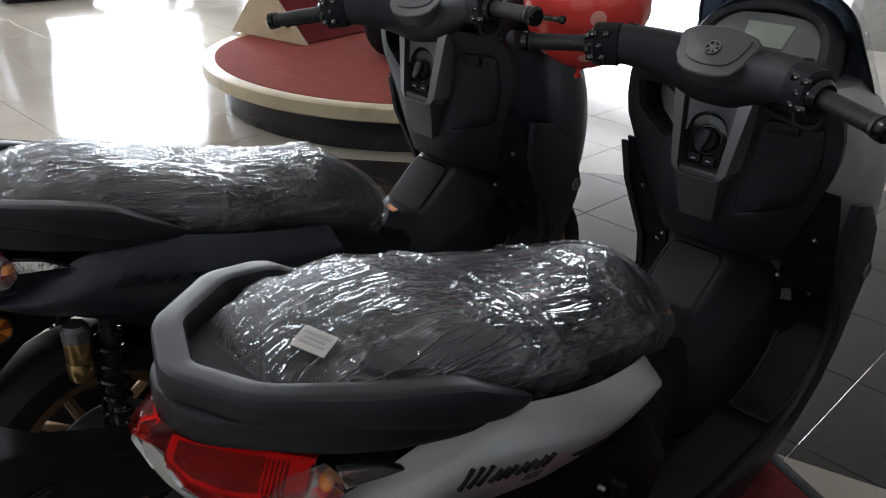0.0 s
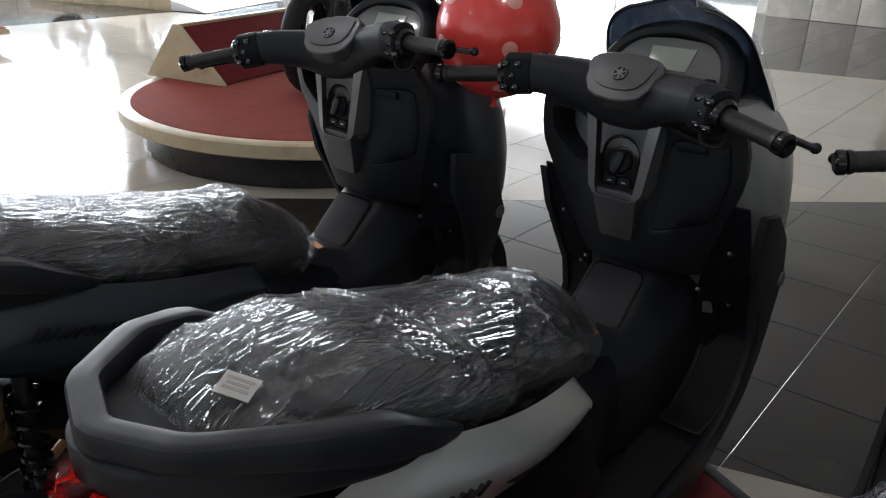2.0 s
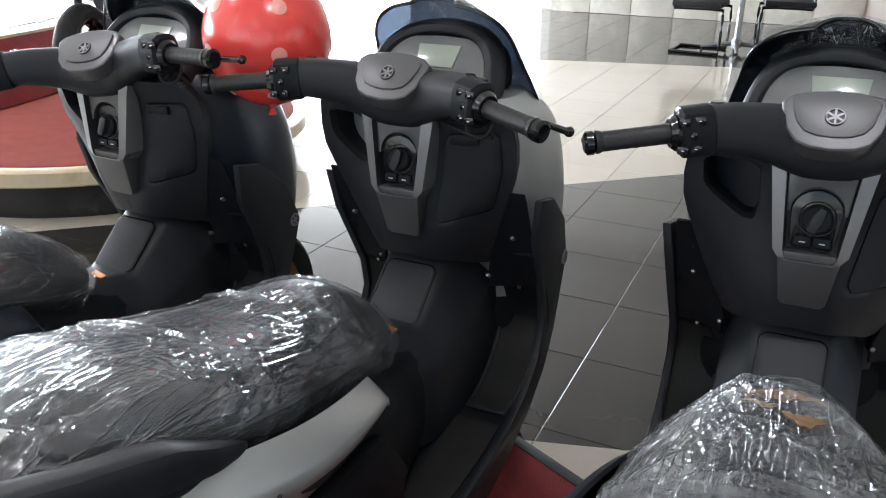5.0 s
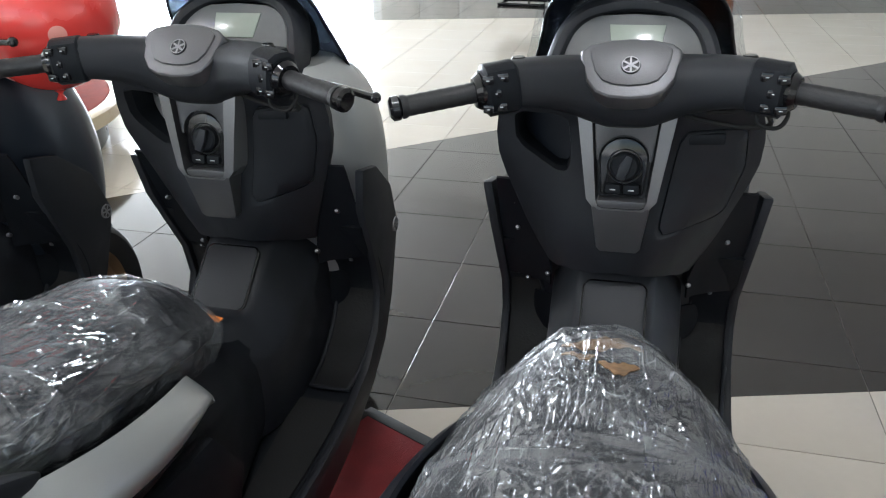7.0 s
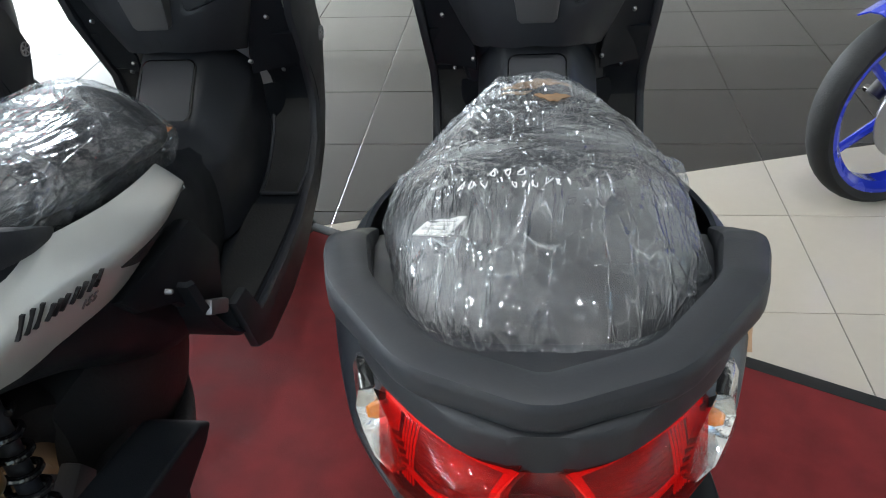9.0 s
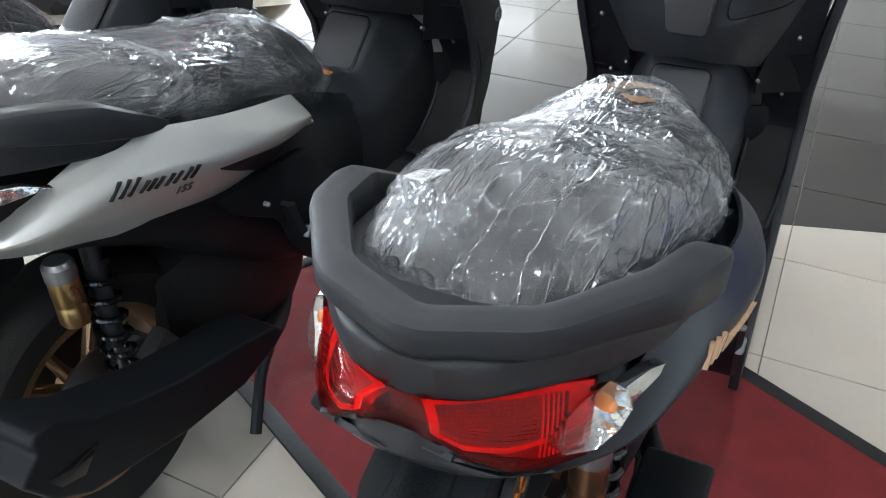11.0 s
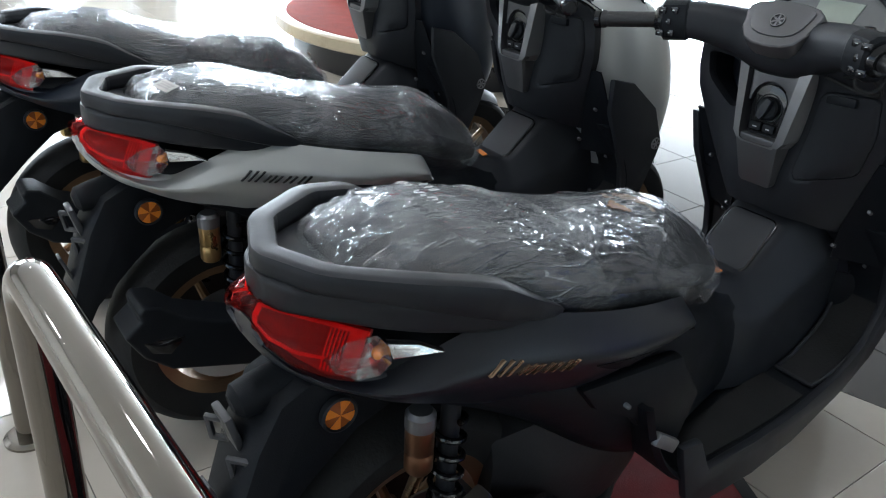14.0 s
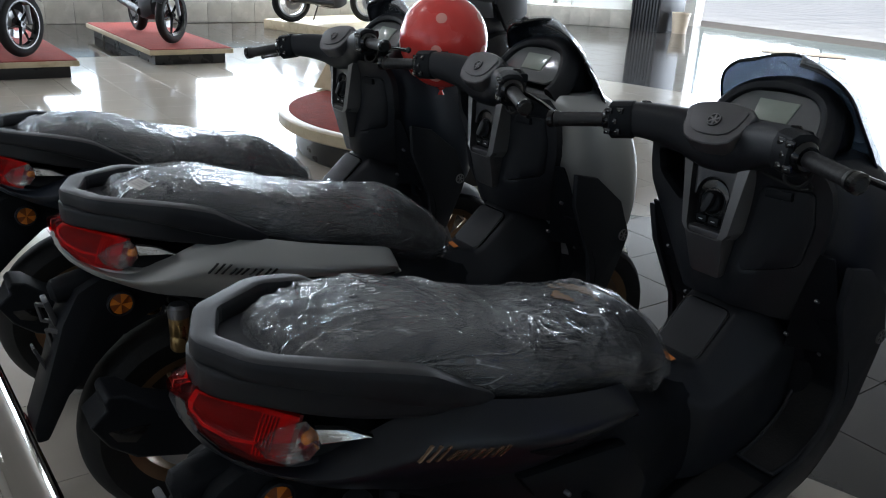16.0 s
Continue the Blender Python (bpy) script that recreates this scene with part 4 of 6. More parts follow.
        part("light_guide", patch([0.85 + 0.13 * q / 5 for q in range(6)], [0.10, 0.35, 0.65, 0.94], 0.007), "red_lens", lens, "bright red light guide")
        part("light_guide", sheet([[(sx * q.x, q.y, q.z) for q in (lamp(u, 0.84 - 0.26 * u + dv * (1 - 0.7 * u), 0.008) for dv in (0, 0.05, 0.11))] for u in [0.06 + k / 14 * 0.66 for k in range(15)]], 0.002), "red_lens", lens, "bright red light guide")
        part("light_guide", patch([0.0, 0.03, 0.07], [0.10, 0.5, 0.95], 0.006), "red_lens", lens)
        for k in range(5):
            u0 = 0.70 + 0.030 * k
            part("rib", tube([(sx * q.x, q.y, q.z) for q in (lamp(u0, v, 0.009) for v in (0.12, 0.35, 0.60, 0.90))], 0.0011, n=5), "red_lens", lens)
        # clear indicator: bowl, ribs, bulb under a clear cover
        ind = [(0.137, -0.055, 0.750), (0.118, -0.088, 0.738), (0.104, -0.114, 0.716), (0.118, -0.104, 0.700), (0.138, -0.080, 0.6915), (0.151, -0.058, 0.700), (0.158, -0.046, 0.718), (0.153, -0.046, 0.738)]
        out = Vector((0.80, -0.55, 0.22)).normalized()
        ind = [Vector(p) + out * 0.003 for p in ind]
        cen = sum((Vector(p) for p in ind), Vector()) / len(ind)

        def dome(k, depth, power, f1, mat_in):
            b = bmesh.new()
            lv = []
            for f in f1:
                lv.append([b.verts.new(((q := cen + (Vector(p) - cen) * f * k + out * depth * (1 - f ** power)).x * sx, q.y, q.z)) for p in ind])
            for a, c in zip(lv, lv[1:]):
                for i in range(8):
                    b.faces.new((a[i], a[(i + 1) % 8], c[(i + 1) % 8], c[i]))
            b.faces.new(lv[-1])
            return b
        ln = part("indicator_lens", dome(1.0, 0.010, 2, (1.0, 0.8, 0.55, 0.25), 0), "clear_lens", s, "clear indicator lens", angle=80)
        part("indicator_bowl", dome(0.97, -0.024, 3, (1.0, 0.82, 0.6, 0.3), 0), "reflector_shell", ln, "silvered bowl", angle=25)
        for q in range(6):
            f = q / 5
            e0 = Vector(ind[2]).lerp(Vector(ind[4]), 0.12 + 0.80 * f)
            e1 = Vector((0.150, -0.052, 0.722)).lerp(Vector((0.150, -0.058, 0.702)), f)
            e0, e1 = e0.lerp(cen, 0.06) - out * 0.002, e0.lerp(e1, 0.72) - out * 0.003
            part("rib", rod((sx * e0.x, e0.y, e0.z), (sx * e1.x, e1.y, e1.z), 0.0021, 6), "rib_clear", ln)
        bc = Vector((0.1435, -0.059, 0.7245)) - out * 0.006
        part("bulb", lathe([(0, 0.010), (0.005, 0.009), (0.0078, 0.003), (0.0078, -0.008), (0, -0.008)], Matrix.Translation((sx * bc.x, bc.y, bc.z)) @ Vector((sx * out.x, out.y, out.z)).to_track_quat("Z", "Y").to_matrix().to_4x4(), 16), "amber", ln, "amber bulb")
        b = bmesh.new()
        for pts in ([(0.152, -0.050, 0.742), (0.159, -0.046, 0.722), (0.170, 0.0, 0.7205), (0.1725, 0.024, 0.7165), (0.164, -0.012, 0.735)],):
            b.faces.new([b.verts.new((sx * x, y, z)) for x, y, z in pts])
        ex = bmesh.ops.extrude_face_region(b, geom=b.faces[:])
        bmesh.ops.translate(b, vec=(-sx * 0.012, 0.004, 0), verts=[v for v in ex["geom"] if isinstance(v, bmesh.types.BMVert)])
        part("indicator_tip", bevel(b, 0.0015), "reflector_shell", s, "pointed silver lamp tip")
    mids = [(0.0, -0.147, 0.762), (0.0, -0.158, 0.746), (0.0, -0.160, 0.728), (0.0, -0.140, 0.712)]
    sides = [(0.019, -0.156, 0.767), (0.028, -0.166, 0.757), (0.035, -0.172, 0.744), (0.040, -0.150, 0.715)]
    part("lamp_bridge", sheet([[(k * x, my + (y - my) * abs(k) ** 1.6, mz + (z - mz) * abs(k)) for k in (-1, -0.7, -0.35, 0, 0.35, 0.7, 1)] for (x, y, z), (mx, my, mz) in zip(sides, mids)], 0.002), "red_glass", s, "clear red middle of the lamp")
    low = [(-0.167, 0.036, 0.706, 0.740), (-0.150, 0.066, 0.684, 0.728), (-0.105, 0.102, 0.652, 0.706), (-0.05, 0.132, 0.634, 0.698), (0.0, 0.158, 0.622, 0.70)]
    part("tail_underside", body_loft(low, 4, 28, 3.0), paint, s, "painted lip under the tail lamp")
    part("bridge_back", box((0.05, 0.02, 0.05), (0, -0.128, 0.735), bev=0.004), "red_deep", s)

    # rear mudguard, number plate bracket, reflectors
    guard = [(0.03, 0.645), (-0.09, 0.655), (-0.15, 0.625), (-0.185, 0.560), (-0.225, 0.440), (-0.262, 0.340), (-0.262, 0.300), (-0.235, 0.300), (-0.185, 0.395), (-0.10, 0.480), (-0.03, 0.540), (0.03, 0.560)]
    hugger = plate(guard, 0.108, Matrix.Translation((-0.054, 0, 0)) @ SIDE, 0.012)
    for v in hugger.verts:
        v.co.x *= 1 + 0.10 * min(max((v.co.z - 0.46) / 0.12, 0), 1) * min(max((0.0 - v.co.y) / 0.08, 0), 1)
    part("rear_mudguard", hugger, "inner_plastic", s, "black rear mudguard")
    part("plate_lamp", tube([(0, -0.08, 0.632), (0, -0.165, 0.618), (0, -0.186, 0.614), (0, -0.195, 0.612)], [0.034, 0.029, 0.026, 0.014], n=18), "inner_plastic", s, "black plate lamp housing")
    br = part("plate_bracket", box((0.05, 0.012, 0.060), (-0.012, -0.196, 0.570), (16, 0, 0), 0.004), "bracket_grey", s, "grey plate bracket")
    for x, y, z in ((-0.030, -0.203, 0.558), (0.022, -0.196, 0.518)):
        tab = bmesh.new()
        for dx, dz, w, h in ((-0.013, 0, 0.008, 0.05), (0.013, 0, 0.008, 0.05), (0, 0.021, 0.026, 0.008), (0, -0.021, 0.026, 0.008)):
            tab = box((w, 0.008, h), (dx, 0, dz), (0, 0, 0), 0.002, bm=tab)
        part("bracket_tab", tf(tab, pose(x, y, z, 14, 0, 42)), "bracket_grey", br)
    part("splash_strip", box((0.03, 0.006, 0.10), (0.0, -0.222, 0.455), (20, 0, 0), 0.002), "bracket_grey", s, "grey guard strip")
    part("rear_reflector", box((0.05, 0.012, 0.035), (0, -0.268, 0.325), (20, 0, 0), 0.004), "red_reflector", s, "red rear reflector")
    for sx in (1, -1):
        m = Matrix.Translation((sx * 0.064, -0.070, 0.590)) @ Matrix.Rotation(sx * math.pi / 2, 4, "Y") @ Matrix.Scale(0.84, 4)
        cup = part("side_reflector", lathe([(0, 0.004), (0.027, 0.004), (0.030, 0.010), (0.033, 0.008), (0.033, -0.004), (0, -0.004)], m, 32), "black_plastic", s, "round amber reflector in a black cup")
        # Every other facet takes a darker amber, painting in the play of reflected light.
        for q in range(8):
            a = radians(q * 45)
            b = bmesh.new()
            pts = [(0, 0, 0.009)] + [(0.027 * math.cos(a + radians(f)), 0.027 * math.sin(a + radians(f)), 0.006 + 0.002 * (q % 2)) for f in (0, 15, 30, 45)]
            b.faces.new([b.verts.new(m @ Vector(p)) for p in pts])
            part("facet", b, "amber" if q % 2 else "amber_shaded", cup)

    # suspension
    for sx in (1, -1):
        x = sx * 0.112
        res = part("damper_reservoir", lathe([(0, 0.478), (0.018, 0.478), (0.0215, 0.484), (0.0215, 0.510), (0.0205, 0.512), (0.0205, 0.516), (0.0215, 0.518), (0.0215, 0.556), (0, 0.556)], Matrix.Translation((x, 0.034, 0)), 28), reservoir, s, ("copper-brown" if reservoir == "copper" else "gold") + " damper reservoir")
        part("cap", lathe([(0, 0.585), (0.017, 0.585), (0.0225, 0.578), (0.0225, 0.556), (0, 0.556)], Matrix.Translation((x, 0.034, 0)), 28), "alloy", res, "grey alloy cap")
        part("shock_body", rod((x, 0.088, 0.60), (x, 0.086, 0.40), 0.015, 16), "black_plastic", s, "black damper sleeve")
        coil = []
        for k in range(97):
            a = k / 12 * 2 * math.pi
            coil.append((x + 0.0235 * math.cos(a), 0.086 + 0.0235 * math.sin(a), 0.555 - 0.27 * k / 96))
        part("spring", tube(coil, 0.0052, n=8), "gloss_black", s, "black coil spring")
        part("shock_rod", rod((x, 0.086, 0.42), (x, 0.084, 0.245), 0.008, 10), "steel", s)

    # wheels, exhaust, engine
    wheel(s, "rear_wheel", 0.08, 0.256, 0.130, 0.13, 0.060, "rear")
    wheel(s, "front_wheel", 1.335, 0.243, 0.110, 0.11, -0.060, "front")
    part("rear_caliper", box((0.035, 0.09, 0.05), (0.085, 0.165, 0.30), (30, 0, 0), 0.008), "alloy", s, "grey brake caliper")
    muf = [(-0.142, 0.470), (-0.152, 0.458), (-0.148, 0.440), (-0.182, 0.412), (-0.150, 0.358), (-0.10, 0.318), (0.08, 0.270), (0.21, 0.255), (0.30, 0.272), (0.33, 0.29), (0.30, 0.315), (0.22, 0.336), (0.08, 0.370), (-0.06, 0.424), (-0.11, 0.464)]
    muffler = part("muffler", plate(muf, 0.098, Matrix.Translation((0.134, 0, 0)) @ SIDE, 0.030, seg=5), "inner_plastic", s, "black angular muffler")
    # Black plates, slightly proud, stand in for the dark hollow of the muffler's end.
    for x0 in (0.2295, 0.2325):
        part("recess_plate" if x0 < 0.23 else "recess_blade", plate([(-0.150, 0.394), (-0.085, 0.392), (-0.075, 0.380), (-0.10, 0.356), (-0.135, 0.368)] if x0 < 0.23 else [(-0.12, 0.384), (-0.07, 0.392), (-0.07, 0.388)], 0.003, Matrix.Translation((x0, 0, 0)) @ SIDE, 0.001), "gloss_black", muffler)
    part("exhaust_pipe", tube(smooth_path([(0.175, 0.25, 0.285), (0.15, 0.36, 0.21), (0.10, 0.48, 0.20), (0.05, 0.55, 0.28)], 5), 0.019, n=12), "iron", s)
    part("swing_unit", tf(body_loft([(-0.02, 0.035, 0.19, 0.31), (0.08, 0.045, 0.17, 0.34), (0.25, 0.05, 0.17, 0.37), (0.42, 0.055, 0.16, 0.40), (0.54, 0.04, 0.2, 0.38)], 4, 20, 3.5), Matrix.Translation((-0.125, 0, 0))), "iron", s, "dark drive cover")
    part("engine", body_loft([(0.22, 0.07, 0.22, 0.42), (0.32, 0.11, 0.17, 0.46), (0.46, 0.12, 0.15, 0.46), (0.58, 0.09, 0.2, 0.42)], 4, 16, 5), "iron", s, "dark engine block")
    part("swing_arm", box((0.028, 0.30, 0.045), (0.095, 0.20, 0.265), (4, 0, 0), 0.01), "iron", s)
    part("centre_stand", tube(smooth_path([(-0.14, 0.30, 0.012), (-0.12, 0.36, 0.10), (-0.10, 0.42, 0.19), (0.10, 0.42, 0.19), (0.12, 0.36, 0.10), (0.14, 0.30, 0.012)], 4), 0.012, n=10), "iron", s)

    # centre: tunnel, foot wells, skirts
    # along it: half width, foot, top, how far the shoulders drop
    tun = [(0.70, 0.070, 0.30, 0.545, 0.05), (0.76, 0.080, 0.30, 0.556, 0.06), (0.80, 0.092, 0.30, 0.562, 0.07), (0.83, 0.104, 0.30, 0.556, 0.08), (0.86, 0.113, 0.30, 0.556, 0.085), (0.90, 0.118, 0.30, 0.590, 0.10), (0.95, 0.121, 0.30, 0.636, 0.115),
           (0.975, 0.122, 0.30, 0.654, 0.115), (1.0, 0.122, 0.31, 0.664, 0.105), (1.03, 0.122, 0.32, 0.668, 0.09), (1.12, 0.122, 0.36, 0.668, 0.075)]
    loops = []
    for y, h, zb, zt, drop in curve_rows(tun, 6):
        bow = min(max((y - 0.84) / 0.12, 0), 1)
        right = [(0.0, zt), (0.30 * h, zt), (0.47 * h, zt - 0.002), (0.54 * h, zt - 0.006), (0.60 * h, zt - 0.014), (0.90 * h, zt - drop * 0.82), (0.965 * h, zt - drop * 0.95), (0.99 * h, zt - drop * 1.06), (h, zt - drop * 1.25),
                 (0.995 * h, (zb + zt - drop) / 2), (0.98 * h, zb + 0.01), (0.9 * h, zb)]
        ring = right + [(-x, z) for x, z in right[:0:-1]]
        loops.append([Vector((x, y + 0.05 * bow * min(abs(x) / 0.12, 1) ** 2.2, z)) for x, z in ring])
    part("centre_tunnel", rings(loops), "black_plastic", s, "black centre tunnel", angle=28)
    lm = Matrix.Translation((0, 0.906, 0.5965)) @ Matrix.Rotation(radians(43), 4, "X")
    def round_rect(hx, hy, r, n=5):
        return [(cx * (hx - r) + r * math.cos(radians(a0 + 90 * k / n)), cy * (hy - r) + r * math.sin(radians(a0 + 90 * k / n))) for cx, cy, a0 in ((1, 1, 0), (-1, 1, 90), (-1, -1, 180), (1, -1, 270)) for k in range(n + 1)]
    lid = part("fuel_lid", plate(round_rect(0.0535, 0.064, 0.015), 0.010, lm @ Matrix.Translation((0, 0, -0.007)), 0.003), "black_plastic", s, "fuel filler lid")
    part("seam", plate(round_rect(0.0565, 0.067, 0.017), 0.008, lm @ Matrix.Translation((0, 0, -0.0072)), 0.001), "gloss_black", lid)
    for sx in (1, -1):
        part("screw", lathe([(0, 0.005), (0.0028, 0.005), (0.0045, 0.003), (0.0045, -0.006), (0, -0.006)], Matrix.Translation((sx * 0.130, 1.046, 0.600)) @ Matrix.Rotation(radians(60), 4, "X"), 12), "alloy", s, "grey screw head")
    part("warning_label", box((0.042, 0.013, 0.002), (0.024, 0.803, 0.566), (8, 0, -12), 0), "orange_label", s, "orange warning label")
    well = curve_rows([(1.062, 0.66), (1.095, 0.60), (1.128, 0.54), (1.140, 0.47), (1.105, 0.39), (1.03, 0.335), (0.90, 0.300), (0.75, 0.285), (0.60, 0.278), (0.54, 0.29), (0.48, 0.34), (0.43, 0.42), (0.40, 0.50)], 3)
    for sx in (1, -1):
        g = [[(sx * x, y + (0.010 if j in (0, 5) else 0), z) for j, x in enumerate((0.085, 0.11, 0.15, 0.19, 0.218, 0.226))] for y, z in well]
        part("foot_well", sheet(g, 0.010), "inner_plastic", s, "black foot well")
        rows = curve_rows([(1.126, 0.552, 0.158, 0.222), (1.137, 0.47, 0.132, 0.222), (1.104, 0.393, 0.128, 0.220), (1.03, 0.338, 0.127, 0.215), (0.965, 0.318, 0.127, 0.208)], 4)
        g = [[(sx * (a + (b_ - a) * u), y - 0.012 * (z - 0.25), z + 0.009) for u in (0, 0.05, 0.5, 0.95, 1)] for y, z, a, b_ in rows]
        mat_ = part("foot_mat", sheet(g, 0.004), "rubber", s, "black rubber foot mat")
        ring = [g[i][0] for i in range(len(g))] + g[-1][1:-1] + [g[i][-1] for i in reversed(range(len(g)))] + g[0][1:-1][::-1]
        part("mat_lip", tube([Vector(p) + Vector((0, -0.004, 0.004)) for p in ring], 0.005, n=8, closed=True, up=(0, -0.5, 0.8)), "black_plastic", mat_)
        rows = [(0.93, 0.312, 0.108, 0.212), (0.85, 0.300, 0.112, 0.212), (0.75, 0.292, 0.118, 0.210), (0.62, 0.286, 0.130, 0.205)]
        g = [[(sx * (a + (b_ - a) * u), y, z + 0.004) for u in (0, 0.05, 0.5, 0.95, 1)] for y, z, a, b_ in rows]
        part("foot_mat", sheet(g, 0.006), "rubber", s, "black rubber foot mat")
        sk = [(1.020, 0.790), (1.10, 0.772), (1.205, 0.695), (1.258, 0.590), (1.245, 0.545), (1.195, 0.430), (1.135, 0.355), (1.05, 0.300), (0.89, 0.235), (0.76, 0.212), (0.61, 0.216), (0.548, 0.25), (0.505, 0.385), (0.56, 0.38),
              (0.60, 0.30), (0.75, 0.300), (0.90, 0.315), (1.02, 0.35), (1.09, 0.40), (1.125, 0.475), (1.112, 0.545), (1.035, 0.70)]
        skirt = plate(sk, 0.018, Matrix.Translation((sx * 0.226 - 0.009, 0, 0)) @ SIDE, 0.006)
        for v in skirt.verts:
            v.co.x += sx * float(np.interp(v.co.z, (0.30, 0.52, 0.65, 0.79), (0.0, -0.004, 0.000, 0.017)))
        part("side_skirt", skirt, "black_plastic", s, "black leg shield skirt")
        lower = [(0.26, 0.58), (0.50, 0.56), (0.57, 0.46), (0.53, 0.36), (0.47, 0.38), (0.40, 0.47), (0.30, 0.53)]
        part("under_cover", plate(lower, 0.03, Matrix.Translation((sx * 0.185 - 0.015, 0, 0)) @ SIDE, 0.010), "inner_plastic", s)
        part("foot_peg", box((0.016, 0.070, 0.026), (sx * 0.222, 0.462, 0.415), (-35, 0, 0), 0.006), "alloy", s, "folded alloy foot peg")
        for y, z, x in ((0.345, 0.535, 0.222), (1.044, 0.698, 0.187), (1.122, 0.556, 0.176), (1.036, 0.752, 0.190)):
            ax = Matrix.Rotation(radians(62), 4, "X") if y > 0.9 else Matrix.Rotation(sx * math.pi / 2, 4, "Y")
            dy = -0.012 if y > 0.9 else 0
            part("screw", lathe([(0, 0.005), (0.0028, 0.005), (0.0042, 0.003), (0.0045, -0.006), (0, -0.006)], Matrix.Translation((sx * x, y + dy, z)) @ ax, 12), "alloy", s, "grey screw head")

    # leg shield: each half fans out from its pocket or lid
    zs = [0.975, 0.955, 0.935, 0.905, 0.865, 0.830, 0.78, 0.73, 0.68, 0.628]
    hw = [0.190, 0.204, 0.211, 0.215, 0.213, 0.204, 0.186, 0.168, 0.149, 0.128]
    yc = [0.905, 0.915, 0.925, 0.932, 0.937, 0.938, 0.934, 0.930, 0.936, 0.950]

    def shield_y(x, z):
        # the edges curve forward, more so lower down
        half = float(np.interp(z, zs[::-1], hw[::-1]))
        bow = float(np.interp(z, (0.628, 0.68, 0.75, 0.81, 0.86, 0.90), (0.100, 0.090, 0.072, 0.052, 0.038, 0.035)))
        return float(np.interp(z, zs[::-1], yc[::-1])) + bow * min(abs(x) / half, 1.05) ** 2.6

    def hit(poly, c, a):
        """Where a ray from c at angle a leaves a polygon."""
        d, best = (math.cos(a), math.sin(a)), 0
        for (x0, z0), (x1, z1) in zip(poly, poly[1:] + poly[:1]):
            ex, ez = x1 - x0, z1 - z0
            den = d[0] * ez - d[1] * ex
            if abs(den) < 1e-9:
                continue
            t = ((x0 - c[0]) * ez - (z0 - c[1]) * ex) / den
            u = ((x0 - c[0]) * d[1] - (z0 - c[1]) * d[0]) / den
            if t > 0 and -1e-6 <= u <= 1 + 1e-6:
                best = max(best, t)
        return c[0] + d[0] * best, c[1] + d[1] * best

    def rounded(poly, q=0.18, n=2):
        P = [Vector((x, z, 0)) for x, z in poly]
        for _ in range(n):
            P = [v for a, b in zip(P, P[1:] + P[:1]) for v in (a.lerp(b, q), a.lerp(b, 1 - q))]
        return [(p.x, p.y) for p in P]

    def fan(inner, outline, c):
        an = sorted({round(math.atan2(z - c[1], x - c[0]), 4) for x, z in inner + outline} | {round(-math.pi + 2 * math.pi * (k + 0.5) / 40, 4) for k in range(40)})
        return [hit(inner, c, a) for a in an], [hit(outline, c, a) for a in an]

    def half_line(sx):
        side = [(sx * h, z) for z, h in zip(zs, hw)]
        return [(0.0, 0.975)] + side + [(sx * 0.09, 0.652), (0.0, 0.664)]

    pocket = rounded([(-0.182, 0.945), (-0.092, 0.945), (-0.086, 0.868), (-0.093, 0.846), (-0.112, 0.846), (-0.180, 0.890)], 0.16)
    lid_line = rounded([(0.086, 0.926), (0.186, 0.932), (0.190, 0.860), (0.166, 0.772), (0.060, 0.738)], 0.10)
    for sx, inner, c in ((-1, pocket, (-0.13, 0.90)), (1, lid_line, (0.125, 0.84))):
        a, b = fan(inner, half_line(sx), c)
        loops = []
        for dep, k in ((0.020, 0.97), (0.006, 0.985), (0.0, 1.02)) if sx < 0 else ((0.012, 0.990), (0.002, 0.992), (0.0, 1.012)):
            loops.append([(c[0] + (x - c[0]) * k, shield_y(x, z) + dep, c[1] + (z - c[1]) * k) for x, z in a])
        for k in (0.12, 0.35, 0.6, 0.8, 0.94, 1.0):
            loops.append([((q := (xa + (xb - xa) * k, za + (zb - za) * k))[0], shield_y(*q), q[1]) for (xa, za), (xb, zb) in zip(a, b)])
        loops.append([(xb * 0.985, shield_y(xb, zb) + 0.022, zb) for xb, zb in b])
        part("leg_shield", rings(loops, caps=False), "black_plastic", s, "black leg shield", angle=50)
        if sx < 0:
            deep = [[(c[0] + (x - c[0]) * k, shield_y(x, z) + dep, c[1] + (z - c[1]) * k) for x, z in a] for dep, k in ((0.018, 0.975), (0.05, 0.95), (0.085, 0.88), (0.088, 0.5))]
            pk = part("pocket", rings(deep, caps=False), "inner_plastic", s, "open storage pocket")
            for dx, dz in ((0, 0), (-0.022, 0), (0.022, 0)):
                part("socket_mark", lathe([(0.006, 0.0), (0.007, 0.001), (0.008, 0.0)], Matrix.Translation((-0.132 + dx, 1.018, 0.905 + dz)) @ Matrix.Rotation(math.pi / 2, 4, "X"), 14), "satin_grey", pk)
        else:
            lid_loops = [[(c[0] + (x - c[0]) * k, shield_y(c[0] + (x - c[0]) * k, c[1] + (z - c[1]) * k) + dep, c[1] + (z - c[1]) * k) for x, z in a] for dep, k in ((0.012, 0.982), (-0.001, 0.984), (-0.004, 0.965), (-0.005, 0.7), (-0.005, 0.4), (-0.005, 0.1))]
            gl = part("glove_box_lid", rings(lid_loops), "black_plastic", s, "closed glove box lid", angle=50)
            # A raised box in darker plastic stands in for the shaded grip recess.
            part("lid_grip", box((0.056, 0.012, 0.018), (0.124, 0.935, 0.914), (0, -3, 0), 0.004), "inner_plastic", gl)

    for sx in (1, -1):
        g = []
